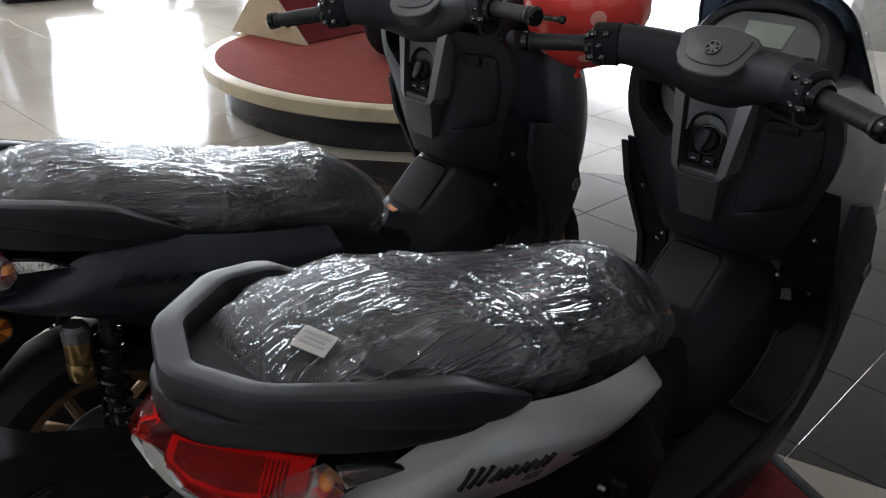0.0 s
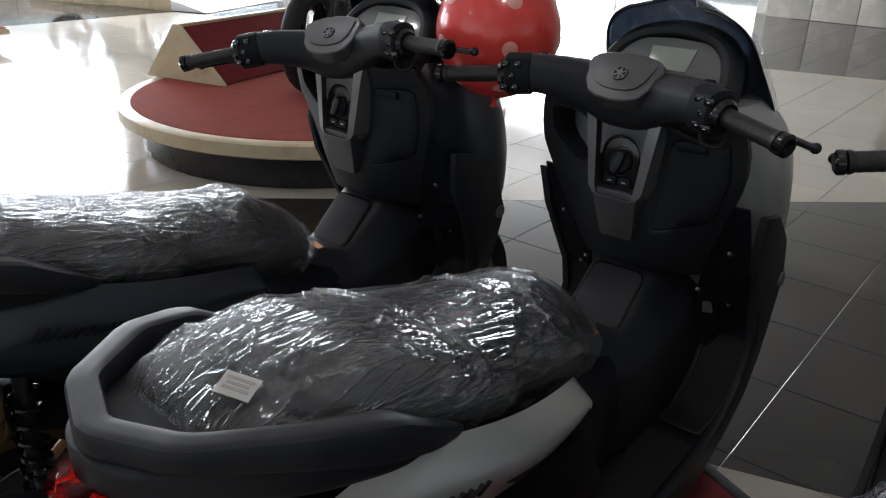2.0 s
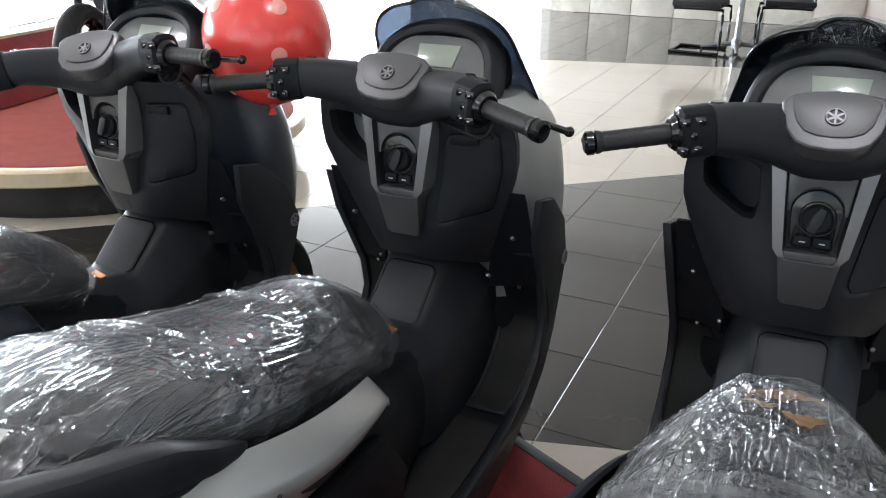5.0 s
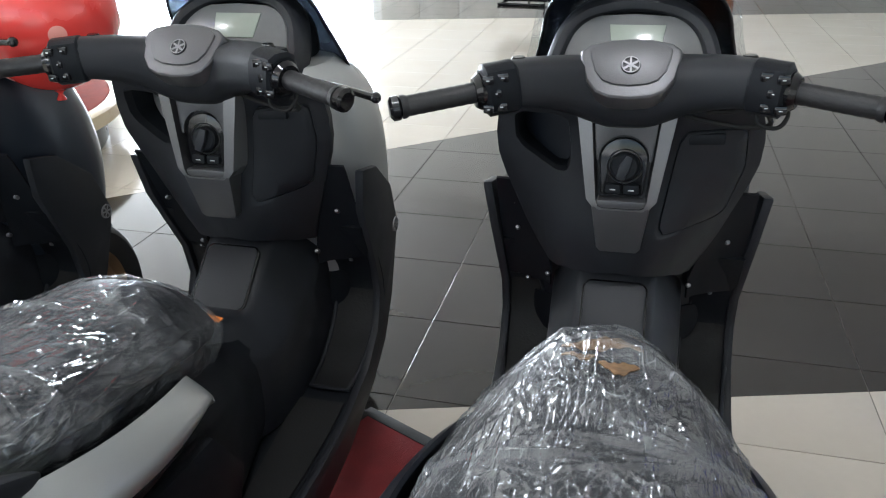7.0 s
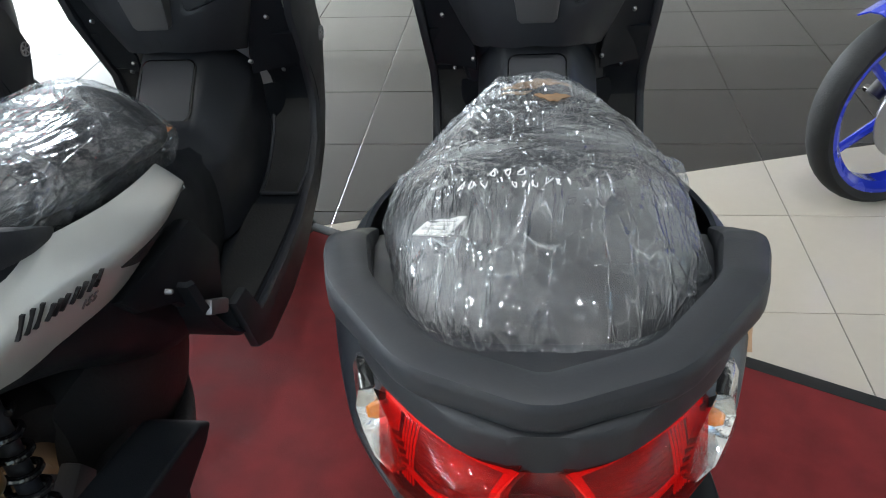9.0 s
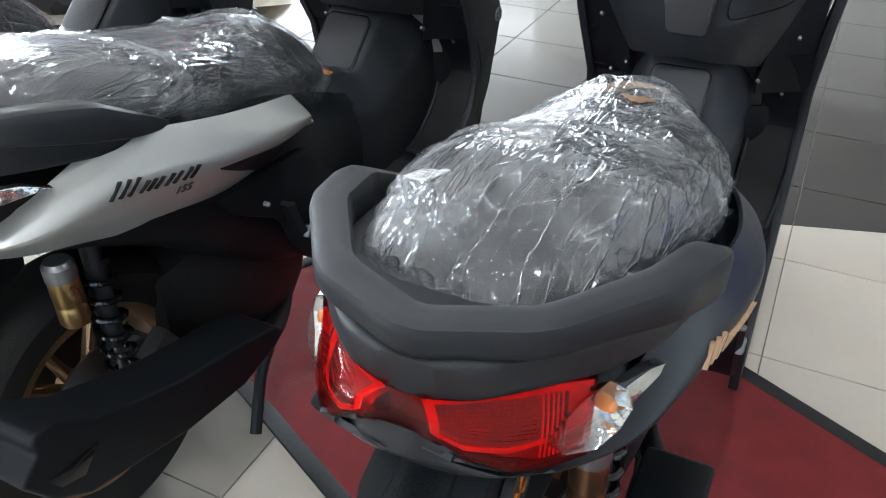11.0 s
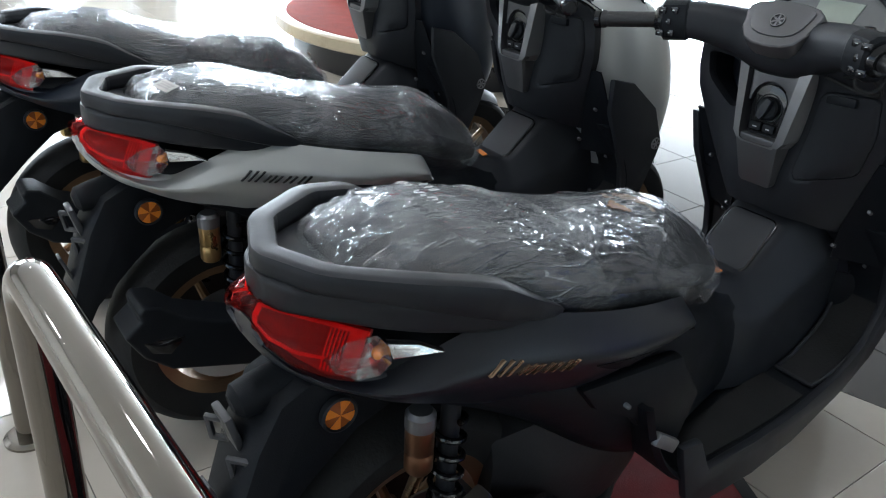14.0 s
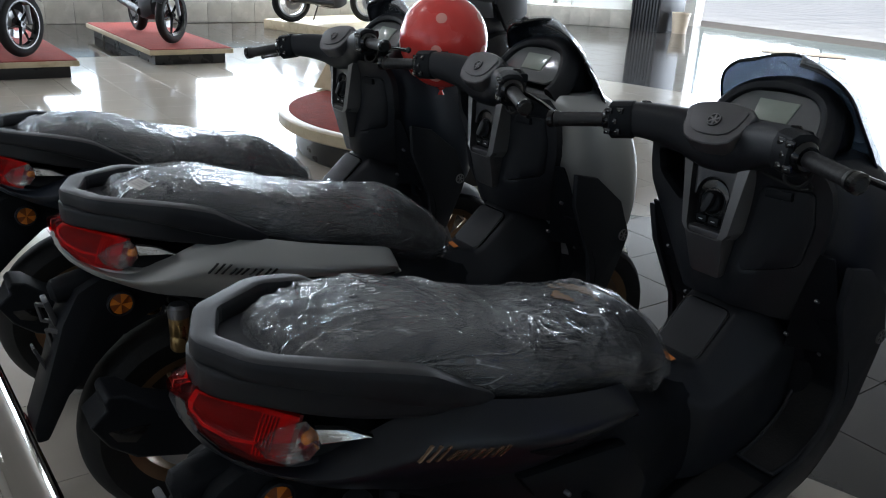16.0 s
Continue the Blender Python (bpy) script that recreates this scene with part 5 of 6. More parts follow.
        for z, ye in ((0.805, 1.000), (0.785, 1.012), (0.75, 1.028), (0.71, 1.046), (0.675, 1.062), (0.65, 1.072), (0.61, 1.090), (0.57, 1.112)):
            h = float(np.interp(z, zs[::-1], hw[::-1])) * 0.985
            y0 = shield_y(h, z) + 0.010
            g.append([(sx * (h + (0.222 - h) * k / 6), y0 + (ye - y0) * (k / 6) ** 0.7, z) for k in range(7)])
        part("shield_side", sheet(g, 0.005), "inner_plastic", s, "black inner side of the leg shield")

    # ignition panel: one raised grey V round a recess; the lighter legs paint in light
    def ring_of(pts, n=64):
        P = [Vector(p) for p in pts] + [Vector(pts[0])]
        L = [0.0]
        for a, b in zip(P, P[1:]):
            L.append(L[-1] + (b - a).length)
        return [Vector([float(np.interp(L[-1] * k / n, L, [p[i] for p in P])) for i in range(3)]) for k in range(n)]
    def pair_up(half):
        return [(0, half[0][1], half[0][2])] + list(half) + [(0, half[-1][1], half[-1][2])] + [(-x, y, z) for x, y, z in reversed(half)]
    v_out = [(0.082, 0.945, 0.966), (0.079, 0.945, 0.950), (0.060, 0.950, 0.8175), (0.049, 0.945, 0.800), (0.038, 0.945, 0.796)]
    v_rim = [(0.078, 0.902, 0.966), (0.0748, 0.900, 0.950), (0.0555, 0.893, 0.8175), (0.0455, 0.892, 0.805), (0.034, 0.892, 0.800)]
    v_leg = [(0.055, 0.900, 0.966), (0.053, 0.898, 0.950), (0.0405, 0.889, 0.820), (0.0365, 0.889, 0.8075), (0.029, 0.889, 0.8045)]
    v_in = [(0.051, 0.926, 0.966), (0.049, 0.926, 0.948), (0.0385, 0.922, 0.824), (0.0355, 0.914, 0.812), (0.028, 0.914, 0.809)]
    loops = [pair_up(q) for q in (v_out, v_rim, v_leg, v_in)]
    part("recess_wall", rings(loops[2:], caps=False), "satin_dark", s, "dark recess round the ignition", angle=25)
    part("ignition_panel", rings(loops[:3], caps=False), "trim_silver", s, "satin grey V-shaped ignition panel, its lit legs coloured lighter", angle=25)
    b = bmesh.new()
    lo_ = [(0.0560, 0.8935, 0.8165), (0.046, 0.893, 0.8035), (0.036, 0.914, 0.722), (0.030, 0.918, 0.714)]
    f = b.faces.new([b.verts.new(p) for p in lo_ + [(-x, y, z) for x, y, z in reversed(lo_)]])
    ex = bmesh.ops.extrude_face_region(b, geom=[f])
    bmesh.ops.translate(b, vec=(0, 0.05, 0), verts=[v for v in ex["geom"] if isinstance(v, bmesh.types.BMVert)])
    part("lower_trim", bevel(b, 0.004, 2, 40), "satin_grey", s, "satin grey lower trim")
    b = bmesh.new()
    b.faces.new([b.verts.new(p) for p in pair_up(v_in)])
    part("ignition_surround", b, "satin_dark", s, "dark ignition surround")
    up_ = [(0.051, 0.962), (0.050, 0.948), (0.044, 0.880), (0.039, 0.880)] + [(0.039 * math.cos(a), 0.882 + 0.040 * math.sin(a)) for a in [math.pi * k / 12 for k in range(13)]] + [(-0.039, 0.880), (-0.044, 0.880), (-0.050, 0.948), (-0.051, 0.962)]
    part("arch_surround", plate(up_, 0.022, Matrix(((1, 0, 0, 0), (0, 0.08, -1, 0.856), (0, 1, 0, 0), (0, 0, 0, 1))), 0.002), "satin_grey", s, "satin grey arch over the ignition")
    arch = [(0.037 * math.cos(a), 0.880 + 0.036 * math.sin(a)) for a in [math.pi * k / 14 for k in range(15)]] + [(-0.0335, 0.826), (-0.028, 0.820), (0.028, 0.820), (0.0335, 0.826)]
    am = Matrix(((1, 0, 0, 0), (0, 0.08, -1, 0.848), (0, 1, 0, 0), (0, 0, 0, 1)))
    part("key_recess", plate(arch, 0.010, am, 0.003), "gloss_black", s, "black ignition recess")
    m = Matrix.Translation((0.002, 0.905, 0.872)) @ Matrix.Rotation(radians(82), 4, "X")
    knob = part("ignition_knob", lathe([(0, 0.008), (0.019, 0.008), (0.0225, 0.005), (0.024, -0.010), (0, -0.010)], m, 32), "inner_plastic", s, "rotary ignition knob")
    part("grip", plate([(-0.007, -0.021), (0.007, -0.021), (0.009, 0.0), (0.006, 0.021), (-0.006, 0.021), (-0.009, 0.0)], 0.012, m @ Matrix.Rotation(radians(-20), 4, "Z") @ Matrix.Translation((0, 0, 0.007)), 0.004), "black_plastic", knob)
    part("knob_ring", lathe([(0.0255, -0.002), (0.027, 0.001), (0.0285, -0.002)], m, 32), "satin_grey", knob)
    for x in (-0.0145, 0.0145):
        k = part("switch", plate(round_rect(0.0125, 0.0075, 0.003, 3), 0.008, Matrix.Translation((x, 0.906, 0.834)) @ Matrix.Rotation(radians(84), 4, "X"), 0.002), "inner_plastic", s)
        part("mark", box((0.009, 0.0006, 0.0018), (x, 0.8975, 0.834), (-6, 0, 0), 0), "white_mark", k)

    # front cowl, lower cowl, mudguard and fork
    loops = []
    for z, h, yb, yf in curve_rows([(0.50, 0.170, 1.10, 1.30), (0.58, 0.206, 1.08, 1.35), (0.68, 0.220, 1.02, 1.375), (0.78, 0.226, 0.99, 1.36), (0.87, 0.222, 0.985, 1.32), (0.935, 0.205, 0.98, 1.27), (0.975, 0.165, 0.98, 1.22)], 4):
        loops.append([Vector((p.x, p.z, z)) for p in oval(0, (yb + yf) / 2, h, (yf - yb) / 2, 36, 2.6)])
    part("front_cowl", rings(loops), paint, s, "painted front cowl")
    loops = []
    for z, h, yb, yf in curve_rows([(0.36, 0.10, 1.12, 1.20), (0.44, 0.17, 1.10, 1.24), (0.52, 0.19, 1.10, 1.27)], 4):
        loops.append([Vector((p.x, p.z, z)) for p in oval(0, (yb + yf) / 2, h, (yf - yb) / 2, 28, 2.6)])
    part("lower_cowl", rings(loops), "inner_plastic", s)
    for sx in (1, -1):
        m = Matrix.Translation((sx * 0.2355, 1.232, 0.592)) @ Matrix.Rotation(sx * math.pi / 2, 4, "Y")
        badge = part("round_badge", lathe([(0, 0.001), (0.0165, 0.001), (0.0165, -0.006), (0, -0.006)], m, 28), "satin_dark", s, "round badge with a silver star")
        part("badge_rim", lathe([(0.0138, 0.0), (0.0142, 0.0026), (0.0164, 0.0026), (0.0168, -0.004)], m, 28), "trim_silver", badge)
        for q in (30, 90, 150):
            part("badge_bar", tf(box((0.028, 0.0032, 0.0024), (0, 0, 0.001), (0, 0, q), 0), m), "trim_silver", badge)
        part("fork_leg", rod((sx * 0.075, 1.335, 0.235), (sx * 0.072, 1.20, 0.55), 0.019, 14), "alloy", s)
    part("front_mudguard", sheet([[(u * 0.062, 1.335 + 0.262 * math.cos(a) - 0.012 * u * u, 0.243 + 0.262 * math.sin(a) - 0.03 * u * u) for u in (-1, -0.7, -0.3, 0, 0.3, 0.7, 1)] for a in [radians(q) for q in range(60, 161, 10)]], 0.004), paint, s, "painted front mudguard")
    part("front_caliper", box((0.03, 0.05, 0.08), (-0.08, 1.255, 0.31), (20, 0, 0), 0.008), "gold", s, "gold brake caliper")

    # instrument pod and screen
    hood = smooth_path([(-0.132, 1.01, 0.968), (-0.131, 1.05, 1.000), (-0.112, 1.090, 1.052), (-0.072, 1.110, 1.083), (0, 1.116, 1.094), (0.072, 1.110, 1.083), (0.112, 1.090, 1.052), (0.131, 1.05, 1.000), (0.132, 1.01, 0.968)], 6)
    part("meter_hood", tube(hood, 0.015, 0.030, 16, up=(0, 1, 0), power=3.0), "black_plastic", s, "black meter hood")
    part("meter_back", body_loft([(1.08, 0.13, 0.96, 1.05), (1.12, 0.135, 0.95, 1.085), (1.17, 0.12, 0.94, 1.06)], 4, 24, 3), "inner_plastic", s)
    fm = Matrix.Translation((0, 1.068, 1.038)) @ Matrix.Rotation(radians(52), 4, "X")
    face = [(-0.118, -0.038), (-0.085, -0.058), (0.085, -0.058), (0.118, -0.038), (0.106, 0.020), (0.066, 0.042), (0, 0.046), (-0.066, 0.042), (-0.106, 0.020)]
    mf = part("meter", plate(face, 0.008, fm, 0.002), "meter_face", s, "grey instrument panel")
    part("display", plate([(-0.040, -0.025), (0.040, -0.025), (0.046, 0.024), (-0.046, 0.024)], 0.003, fm @ Matrix.Translation((0.004, 0, 0.008)), 0.001), "lcd", mf, "blank grey display")
    g, g2 = [], []
    for z, h, y in curve_rows([(0.93, 0.190, 1.235), (0.99, 0.176, 1.205), (1.05, 0.160, 1.170), (1.095, 0.148, 1.143), (1.125, 0.126, 1.124), (1.145, 0.090, 1.112), (1.153, 0.050, 1.108)], 4):
        g.append([(u * h, y - 0.060 * abs(u) ** 2.0, z - 0.012 * abs(u) ** 3) for u in [k / 8 - 1 for k in range(17)]])
        row = []
        for u in [k / 40 - 1 for k in range(81)]:
            w = noise.noise(Vector((u * 3 + seed, z * 18, 3.0))) * 0.004 + ridge(Vector((u * 7, z * 16 + seed, 1.0)), 6) * 0.004 + ridge(Vector((u * 15 + z * 30, z * 6 + seed, 4.0)), 5) * 0.003
            row.append((u * (h + 0.016), y - 0.060 * abs(u) ** 2.0 - 0.012 + w * 1.5, z - 0.012 * abs(u) ** 3 + 0.008))
        g2.append(row)
    edge = [Vector(r[0]) for r in g] + [Vector(p) for p in g[-1][1:-1]] + [Vector(r[-1]) for r in reversed(g)]
    part("screen_edge", tube(edge, 0.0035, n=8, up=(0, 1, 0.3)), "gloss_black", s, "black edge of the screen")
    part("windscreen", sheet(g, 0.004), "tinted_screen", s, "dark tinted windscreen")
    part("screen_film", sheet(g2, 0.0), "film_clear", s, "crumpled clear film over the screen", angle=180)

    # steering: cover, badge plate, switches, grips, levers
    st = Matrix.Translation((0, 0.93, 0.98)) @ Matrix.Rotation(radians(steer), 4, Vector((0, -0.55, 0.83))) @ Matrix.Translation((0, -0.93, -0.98))
    cov = smooth_path([(-0.178, 0.842, 1.018), (-0.135, 0.872, 1.014), (-0.085, 0.908, 1.002), (-0.04, 0.926, 0.990), (0, 0.930, 0.987), (0.04, 0.926, 0.990), (0.085, 0.908, 1.002), (0.135, 0.872, 1.014), (0.178, 0.842, 1.018)], 4)
    n = len(cov)
    k = [1 - abs(2 * i / (n - 1) - 1) for i in range(n)]
    bars = part("handlebar_cover", tf(tube(cov, [0.031 + 0.023 * min(q * 1.5, 1) for q in k], [0.034 + 0.020 * min(q * 1.25, 1) ** 1.5 for q in k], 24, power=3.0), st), "black_plastic", s, "black handlebar cover")
    pm = st @ Matrix.Translation((0, 0.881, 1.0225)) @ Matrix.Rotation(radians(48), 4, "X")
    bp = [(-0.074, 0.034), (-0.060, 0.045), (-0.03, 0.052), (0, 0.054), (0.03, 0.052), (0.060, 0.045), (0.074, 0.034), (0.073, 0.020), (0.064, -0.014), (0.050, -0.034), (0.03, -0.043), (0, -0.046), (-0.03, -0.043), (-0.050, -0.034), (-0.064, -0.014), (-0.073, 0.020)]
    pl = part("badge_plate", plate(bp, 0.040, pm @ Matrix.Translation((0, 0, -0.026)), 0.006, seg=3), "satin_grey", s, "satin grey badge plate")
    part("badge_inset", plate([(x * 0.80, y * 0.74 + 0.008) for x, y in bp], 0.005, pm @ Matrix.Translation((0, 0, 0.0125)), 0.002), "satin_grey", pl)
    part("badge_ring", lathe([(0, 0.001), (0.0105, 0.001), (0.0115, 0.0025), (0.0138, 0.0025), (0.0145, 0.0), (0, 0.0)], pm @ Matrix.Translation((0, 0.006, 0.018)), 28), "satin_dark", pl, "round chrome badge")
    part("badge_rim", lathe([(0.0118, 0.0), (0.0122, 0.0032), (0.0134, 0.0032), (0.0138, 0.0)], pm @ Matrix.Translation((0, 0.006, 0.018)), 28), "trim_silver", pl)
    for q in (30, 90, 150):
        part("badge_bar", box((0.024, 0.003, 0.002), (0, 0, 0), (0, 0, q), 0), "trim_silver", pl).matrix_local = pm @ Matrix.Translation((0, 0.006, 0.0195))
    for sx in (1, -1):
        a, b2, c2 = Vector((sx * 0.165, 0.846, 1.017)), Vector((sx * 0.214, 0.824, 1.012)), Vector((sx * 0.326, 0.776, 1.0))
        sw = part("switch_housing", tf(tube([a, a.lerp(b2, 0.1), a.lerp(b2, 0.9), b2], [0.027, 0.031, 0.031, 0.025], [0.033, 0.038, 0.038, 0.031], 16, power=3.2), st), "inner_plastic", s, "black switch housing")
        for i, (t, dz) in enumerate(((0.3, 0.020), (0.72, 0.020), (0.5, -0.001), (0.35, -0.022), (0.72, -0.022))):
            q = a.lerp(b2, t)
            key = part("button", tf(box((0.017, 0.008, 0.013), (q.x, q.y - 0.0295, q.z + dz), bev=0.003), st), "gloss_black", sw)
            part("mark", tf(box((0.0045, 0.0008, 0.0012), (q.x, q.y - 0.0338, q.z + dz), bev=0), st), "white_mark", key)
        gp = [b2.lerp(c2, t) for t in [i / 24 for i in range(25)]]
        part("grip", tf(tube(gp, [0.0154 + 0.0004 * math.sin(i * 2.2) + (0.005 if i in (0, 1) else 0) + (0.0022 if i >= 23 else 0) for i in range(25)], n=18), st), "grip_rubber", s, "ribbed rubber grip")
        d = (c2 - b2).normalized()
        part("bar_end", tf(tube([c2, c2 + d * 0.004, c2 + d * 0.014, c2 + d * 0.018], [0.013, 0.0185, 0.0185, 0.013], n=18), st), "gloss_black", s, "black bar end")
        lv = smooth_path([(sx * 0.175, 0.885, 1.000), (sx * 0.22, 0.885, 0.995), (sx * 0.29, 0.868, 0.990), (sx * 0.352, 0.846, 0.985)], 5)
        lever = part("brake_lever", tf(tube(lv, 0.0075, 0.006, 10), st), "gloss_black", s, "black brake lever")
        part("lever_ball", tf(lathe([(0, 0.009), (0.005, 0.0075), (0.0085, 0.003), (0.0085, -0.003), (0.005, -0.0075), (0, -0.009)], Matrix.Translation((sx * 0.356, 0.846, 0.985)), 14), st), "gloss_black", lever)
        clamp = part("clamp", tf(box((0.036, 0.036, 0.022), (sx * 0.172, 0.876, 1.036), (0, 0, -sx * 22), bev=0.007), st), "inner_plastic", s, "black lever clamp")
        part("cap", tf(lathe([(0, 0.006), (0.009, 0.006), (0.012, 0.002), (0.012, -0.006), (0, -0.006)], Matrix.Translation((sx * 0.165, 0.872, 1.047)), 16), st), "gloss_black", clamp)
        part("barrel", tf(tube([b2 - (c2 - b2) * 0.02, b2 + (c2 - b2) * 0.03, b2 + (c2 - b2) * 0.10], [0.027, 0.028, 0.022], n=18), st), "gloss_black", sw)
        if sx > 0:
            lead = smooth_path([(0.176, 0.842, 0.984), (0.180, 0.838, 0.962), (0.206, 0.838, 0.956), (0.220, 0.846, 0.972), (0.216, 0.858, 0.992)], 5)
            part("lead", tf(tube(lead, 0.0032, n=8), st), "rubber", sw)
    part("cable", tf(tube(smooth_path([(0.185, 0.862, 0.985), (0.205, 0.885, 0.948), (0.165, 0.905, 0.938), (0.10, 0.915, 0.948), (0.05, 0.935, 0.96)], 6), 0.0038, n=8), st), "rubber", s, "black cable")
    part("cable", tf(tube(smooth_path([(0.17, 0.88, 1.0), (0.16, 0.90, 0.965), (0.10, 0.93, 0.955), (0.06, 0.95, 0.96)], 5), 0.004, n=8), st), "rubber", s)
    return s


A = scooter("matt dark grey scooter with film-wrapped seat", pose(-1.4426, -0.0748, 0, 0, 0.28, -1.25), "matte_navy", "lettering_black", 1.7, 16.0, False)
B = scooter("matt silver-grey scooter with film-wrapped seat", pose(-0.7512, -0.009, 0, 0, -0.93, -1.31), "paint_silver", "lettering_black", 5.3, -2.0, True)
C = scooter("matt black scooter with bronze emblem and film-wrapped seat", pose(0, 0, 0, 0, -0.97, 0), "matte_black", "lettering_bronze", 9.1, 2.5, False, "copper", "film_hazier")


# ---- other things in the showroom ----
def tyre_wheel(name, root, m, r, w, rim_mat, spokes, wire=False, thin=0.74):
    hub = part(name, lathe([(0.012, -w * 0.4), (0.03, -w * 0.4), (0.03, w * 0.4), (0.012, w * 0.4), (0.012, -w * 0.4)], m, 18), rim_mat, root)
    rr = r * thin
    prof = [(rr - 0.006, -w * 0.40)] + [(rr + (r - rr) * (0.25 + 0.75 * math.cos(a)), w * 0.52 * math.sin(a)) for a in [-1.3 + 2.6 * k / 10 for k in range(11)]] + [(rr - 0.006, w * 0.40)]
    part("tyre", lathe(prof, m, 48), "rubber", hub, "black tyre")
    part("rim", lathe([(rr + 0.004, -w * 0.42), (rr - 0.018, -w * 0.3), (rr - 0.018, w * 0.3), (rr + 0.004, w * 0.42), (rr - 0.012, w * 0.42), (rr - 0.030, w * 0.25), (rr - 0.030, -w * 0.25), (rr - 0.012, -w * 0.42), (rr + 0.004, -w * 0.42)], m, 48), rim_mat, hub)
    for k in range(spokes):
        a = 2 * math.pi * k / spokes
        t = 0.003 if wire else 0.011
        part("spoke", tube([m @ Vector((0.02 * math.cos(a), 0.02 * math.sin(a), 0)), m @ Vector(((rr - 0.02) * math.cos(a + 0.15), (rr - 0.02) * math.sin(a + 0.15), 0))], [t * 1.3, t], n=8), "steel" if wire else rim_mat, hub)
    part("brake_disc", lathe([(0.06, 0), (0.125, 0), (0.125, 0.004), (0.06, 0.004), (0.06, 0)], m @ Matrix.Translation((0, 0, w * 0.5)), 40), "steel", hub, "steel brake disc")
    return hub


def motorcycle(label, at, body, rim, base=1.28, r=0.29, wire=False, spokes=5, steer=0):
    b = thing("motorcycle", label, "motorcycle", at, "display motorcycles")
    Y = Matrix.Rotation(math.pi / 2, 4, "Y")
    tyre_wheel("rear_wheel", b, Matrix.Translation((0, 0, r)) @ Y, r, 0.11, rim, 36 if wire else spokes, wire)
    tyre_wheel("front_wheel", b, Matrix.Translation((0, base, r)) @ Matrix.Rotation(radians(steer), 4, "Z") @ Y, r, 0.085, rim, 36 if wire else spokes, wire)
    for x in (-0.085, 0.085):
        part("fork_leg", rod((x, base, r), (x, base - 0.22, 0.86), 0.020, 12), "alloy", b)
        part("swing_arm", box((0.03, 0.50, 0.05), (x, 0.24, r + 0.02), (4, 0, 0), 0.01), "iron", b)
        part("shock", rod((x, 0.05, r + 0.02), (x, 0.18, 0.68), 0.022, 12), "iron", b)
        part("side_fairing", plate([(base - 0.36, 0.50), (base - 0.10, 0.62), (base - 0.14, 0.86), (base - 0.36, 0.90), (base - 0.55, 0.70)], 0.03, Matrix.Translation((x * 1.7 - 0.015, 0, 0)) @ SIDE, 0.01), body, b)
        part("tail_fairing", plate([(-0.22, 0.80), (0.25, 0.62), (0.50, 0.60), (0.45, 0.74), (0.1, 0.80)], 0.03, Matrix.Translation((x * 1.2 - 0.015, 0, 0)) @ SIDE, 0.01), body, b)
        part("handle_grip", rod((x * 2.2, base - 0.30, 1.0), (x * 4.0, base - 0.36, 1.01), 0.017, 12), "grip_rubber", b)
    part("front_mudguard", tf(sheet([[(u * 0.055, base + (r + 0.03) * math.cos(a), r + (r + 0.03) * math.sin(a) - 0.02 * u * u) for u in (-1, -0.5, 0, 0.5, 1)] for a in [radians(q) for q in range(30, 146, 10)]], 0.004), Matrix.Translation((0, base, 0)) @ Matrix.Rotation(radians(steer), 4, "Z") @ Matrix.Translation((0, -base, 0))), body, b)
    part("engine", body_loft([(0.42, 0.10, 0.24, 0.44), (0.56, 0.15, 0.20, 0.50), (0.74, 0.15, 0.20, 0.50), (0.88, 0.10, 0.26, 0.46)], 3, 16, 5), "iron", b)
    part("frame_body", body_loft([(0.30, 0.08, 0.50, 0.66), (0.6, 0.10, 0.46, 0.70), (0.9, 0.09, 0.52, 0.84), (base - 0.20, 0.08, 0.66, 0.96)], 4, 16, 3), body, b)
    part("seat", body_loft([(-0.16, 0.08, 0.78, 0.83), (0.15, 0.12, 0.72, 0.81), (0.45, 0.12, 0.68, 0.77), (0.66, 0.09, 0.68, 0.78)], 4, 18, 3), "vinyl", b)
    part("handlebar", tube(smooth_path([(-0.19, base - 0.30, 1.0), (-0.1, base - 0.24, 0.97), (0, base - 0.22, 0.95), (0.1, base - 0.24, 0.97), (0.19, base - 0.30, 1.0)], 4), 0.012, n=10), "iron", b)
    part("headlamp", body_loft([(base - 0.12, 0.07, 0.84, 0.96), (base - 0.05, 0.09, 0.80, 0.97), (base + 0.02, 0.06, 0.82, 0.93)], 4, 18, 3), body, b)
    part("exhaust", rod((0.14, 0.62, 0.28), (0.16, -0.12, 0.36), 0.045, 16), "iron", b)
    part("kick_stand", rod((-0.10, 0.50, 0.26), (-0.20, 0.46, 0.012), 0.012, 8), "iron", b)
    return b


def platform(label, x0, x1, y0, y1, h):
    cx, cy = (x0 + x1) / 2, (y0 + y1) / 2
    p = thing("display_platform", label, "platform", Matrix.Translation((cx, cy, 0)), "display platforms")
    w, d = x1 - x0, y1 - y0
    part("plinth", box((w - 0.14, d - 0.14, h - 0.05), (0, 0, (h - 0.05) / 2), bev=0.003), "plinth_dark", p, "dark plinth")
    part("deck", box((w, d, 0.05), (0, 0, h - 0.025), bev=0.004), "cream_board", p, "cream board edge")
    part("carpet", box((w - 0.03, d - 0.03, 0.012), (0, 0, h + 0.004), bev=0.002), "carpet_bright", p, "red carpet")


platform("low display platform with red carpet and cream edge", -10.1, -7.20, 0.28, 1.22, 0.16)
platform("low display platform with red carpet and cream edge", -10.5, -7.75, 2.02, 2.92, 0.16)
motorcycle("black small motorcycle on a display platform", pose(-8.72, 0.80, 0.176, 0, 0, -90), "matte_black", "gloss_black", steer=-48)
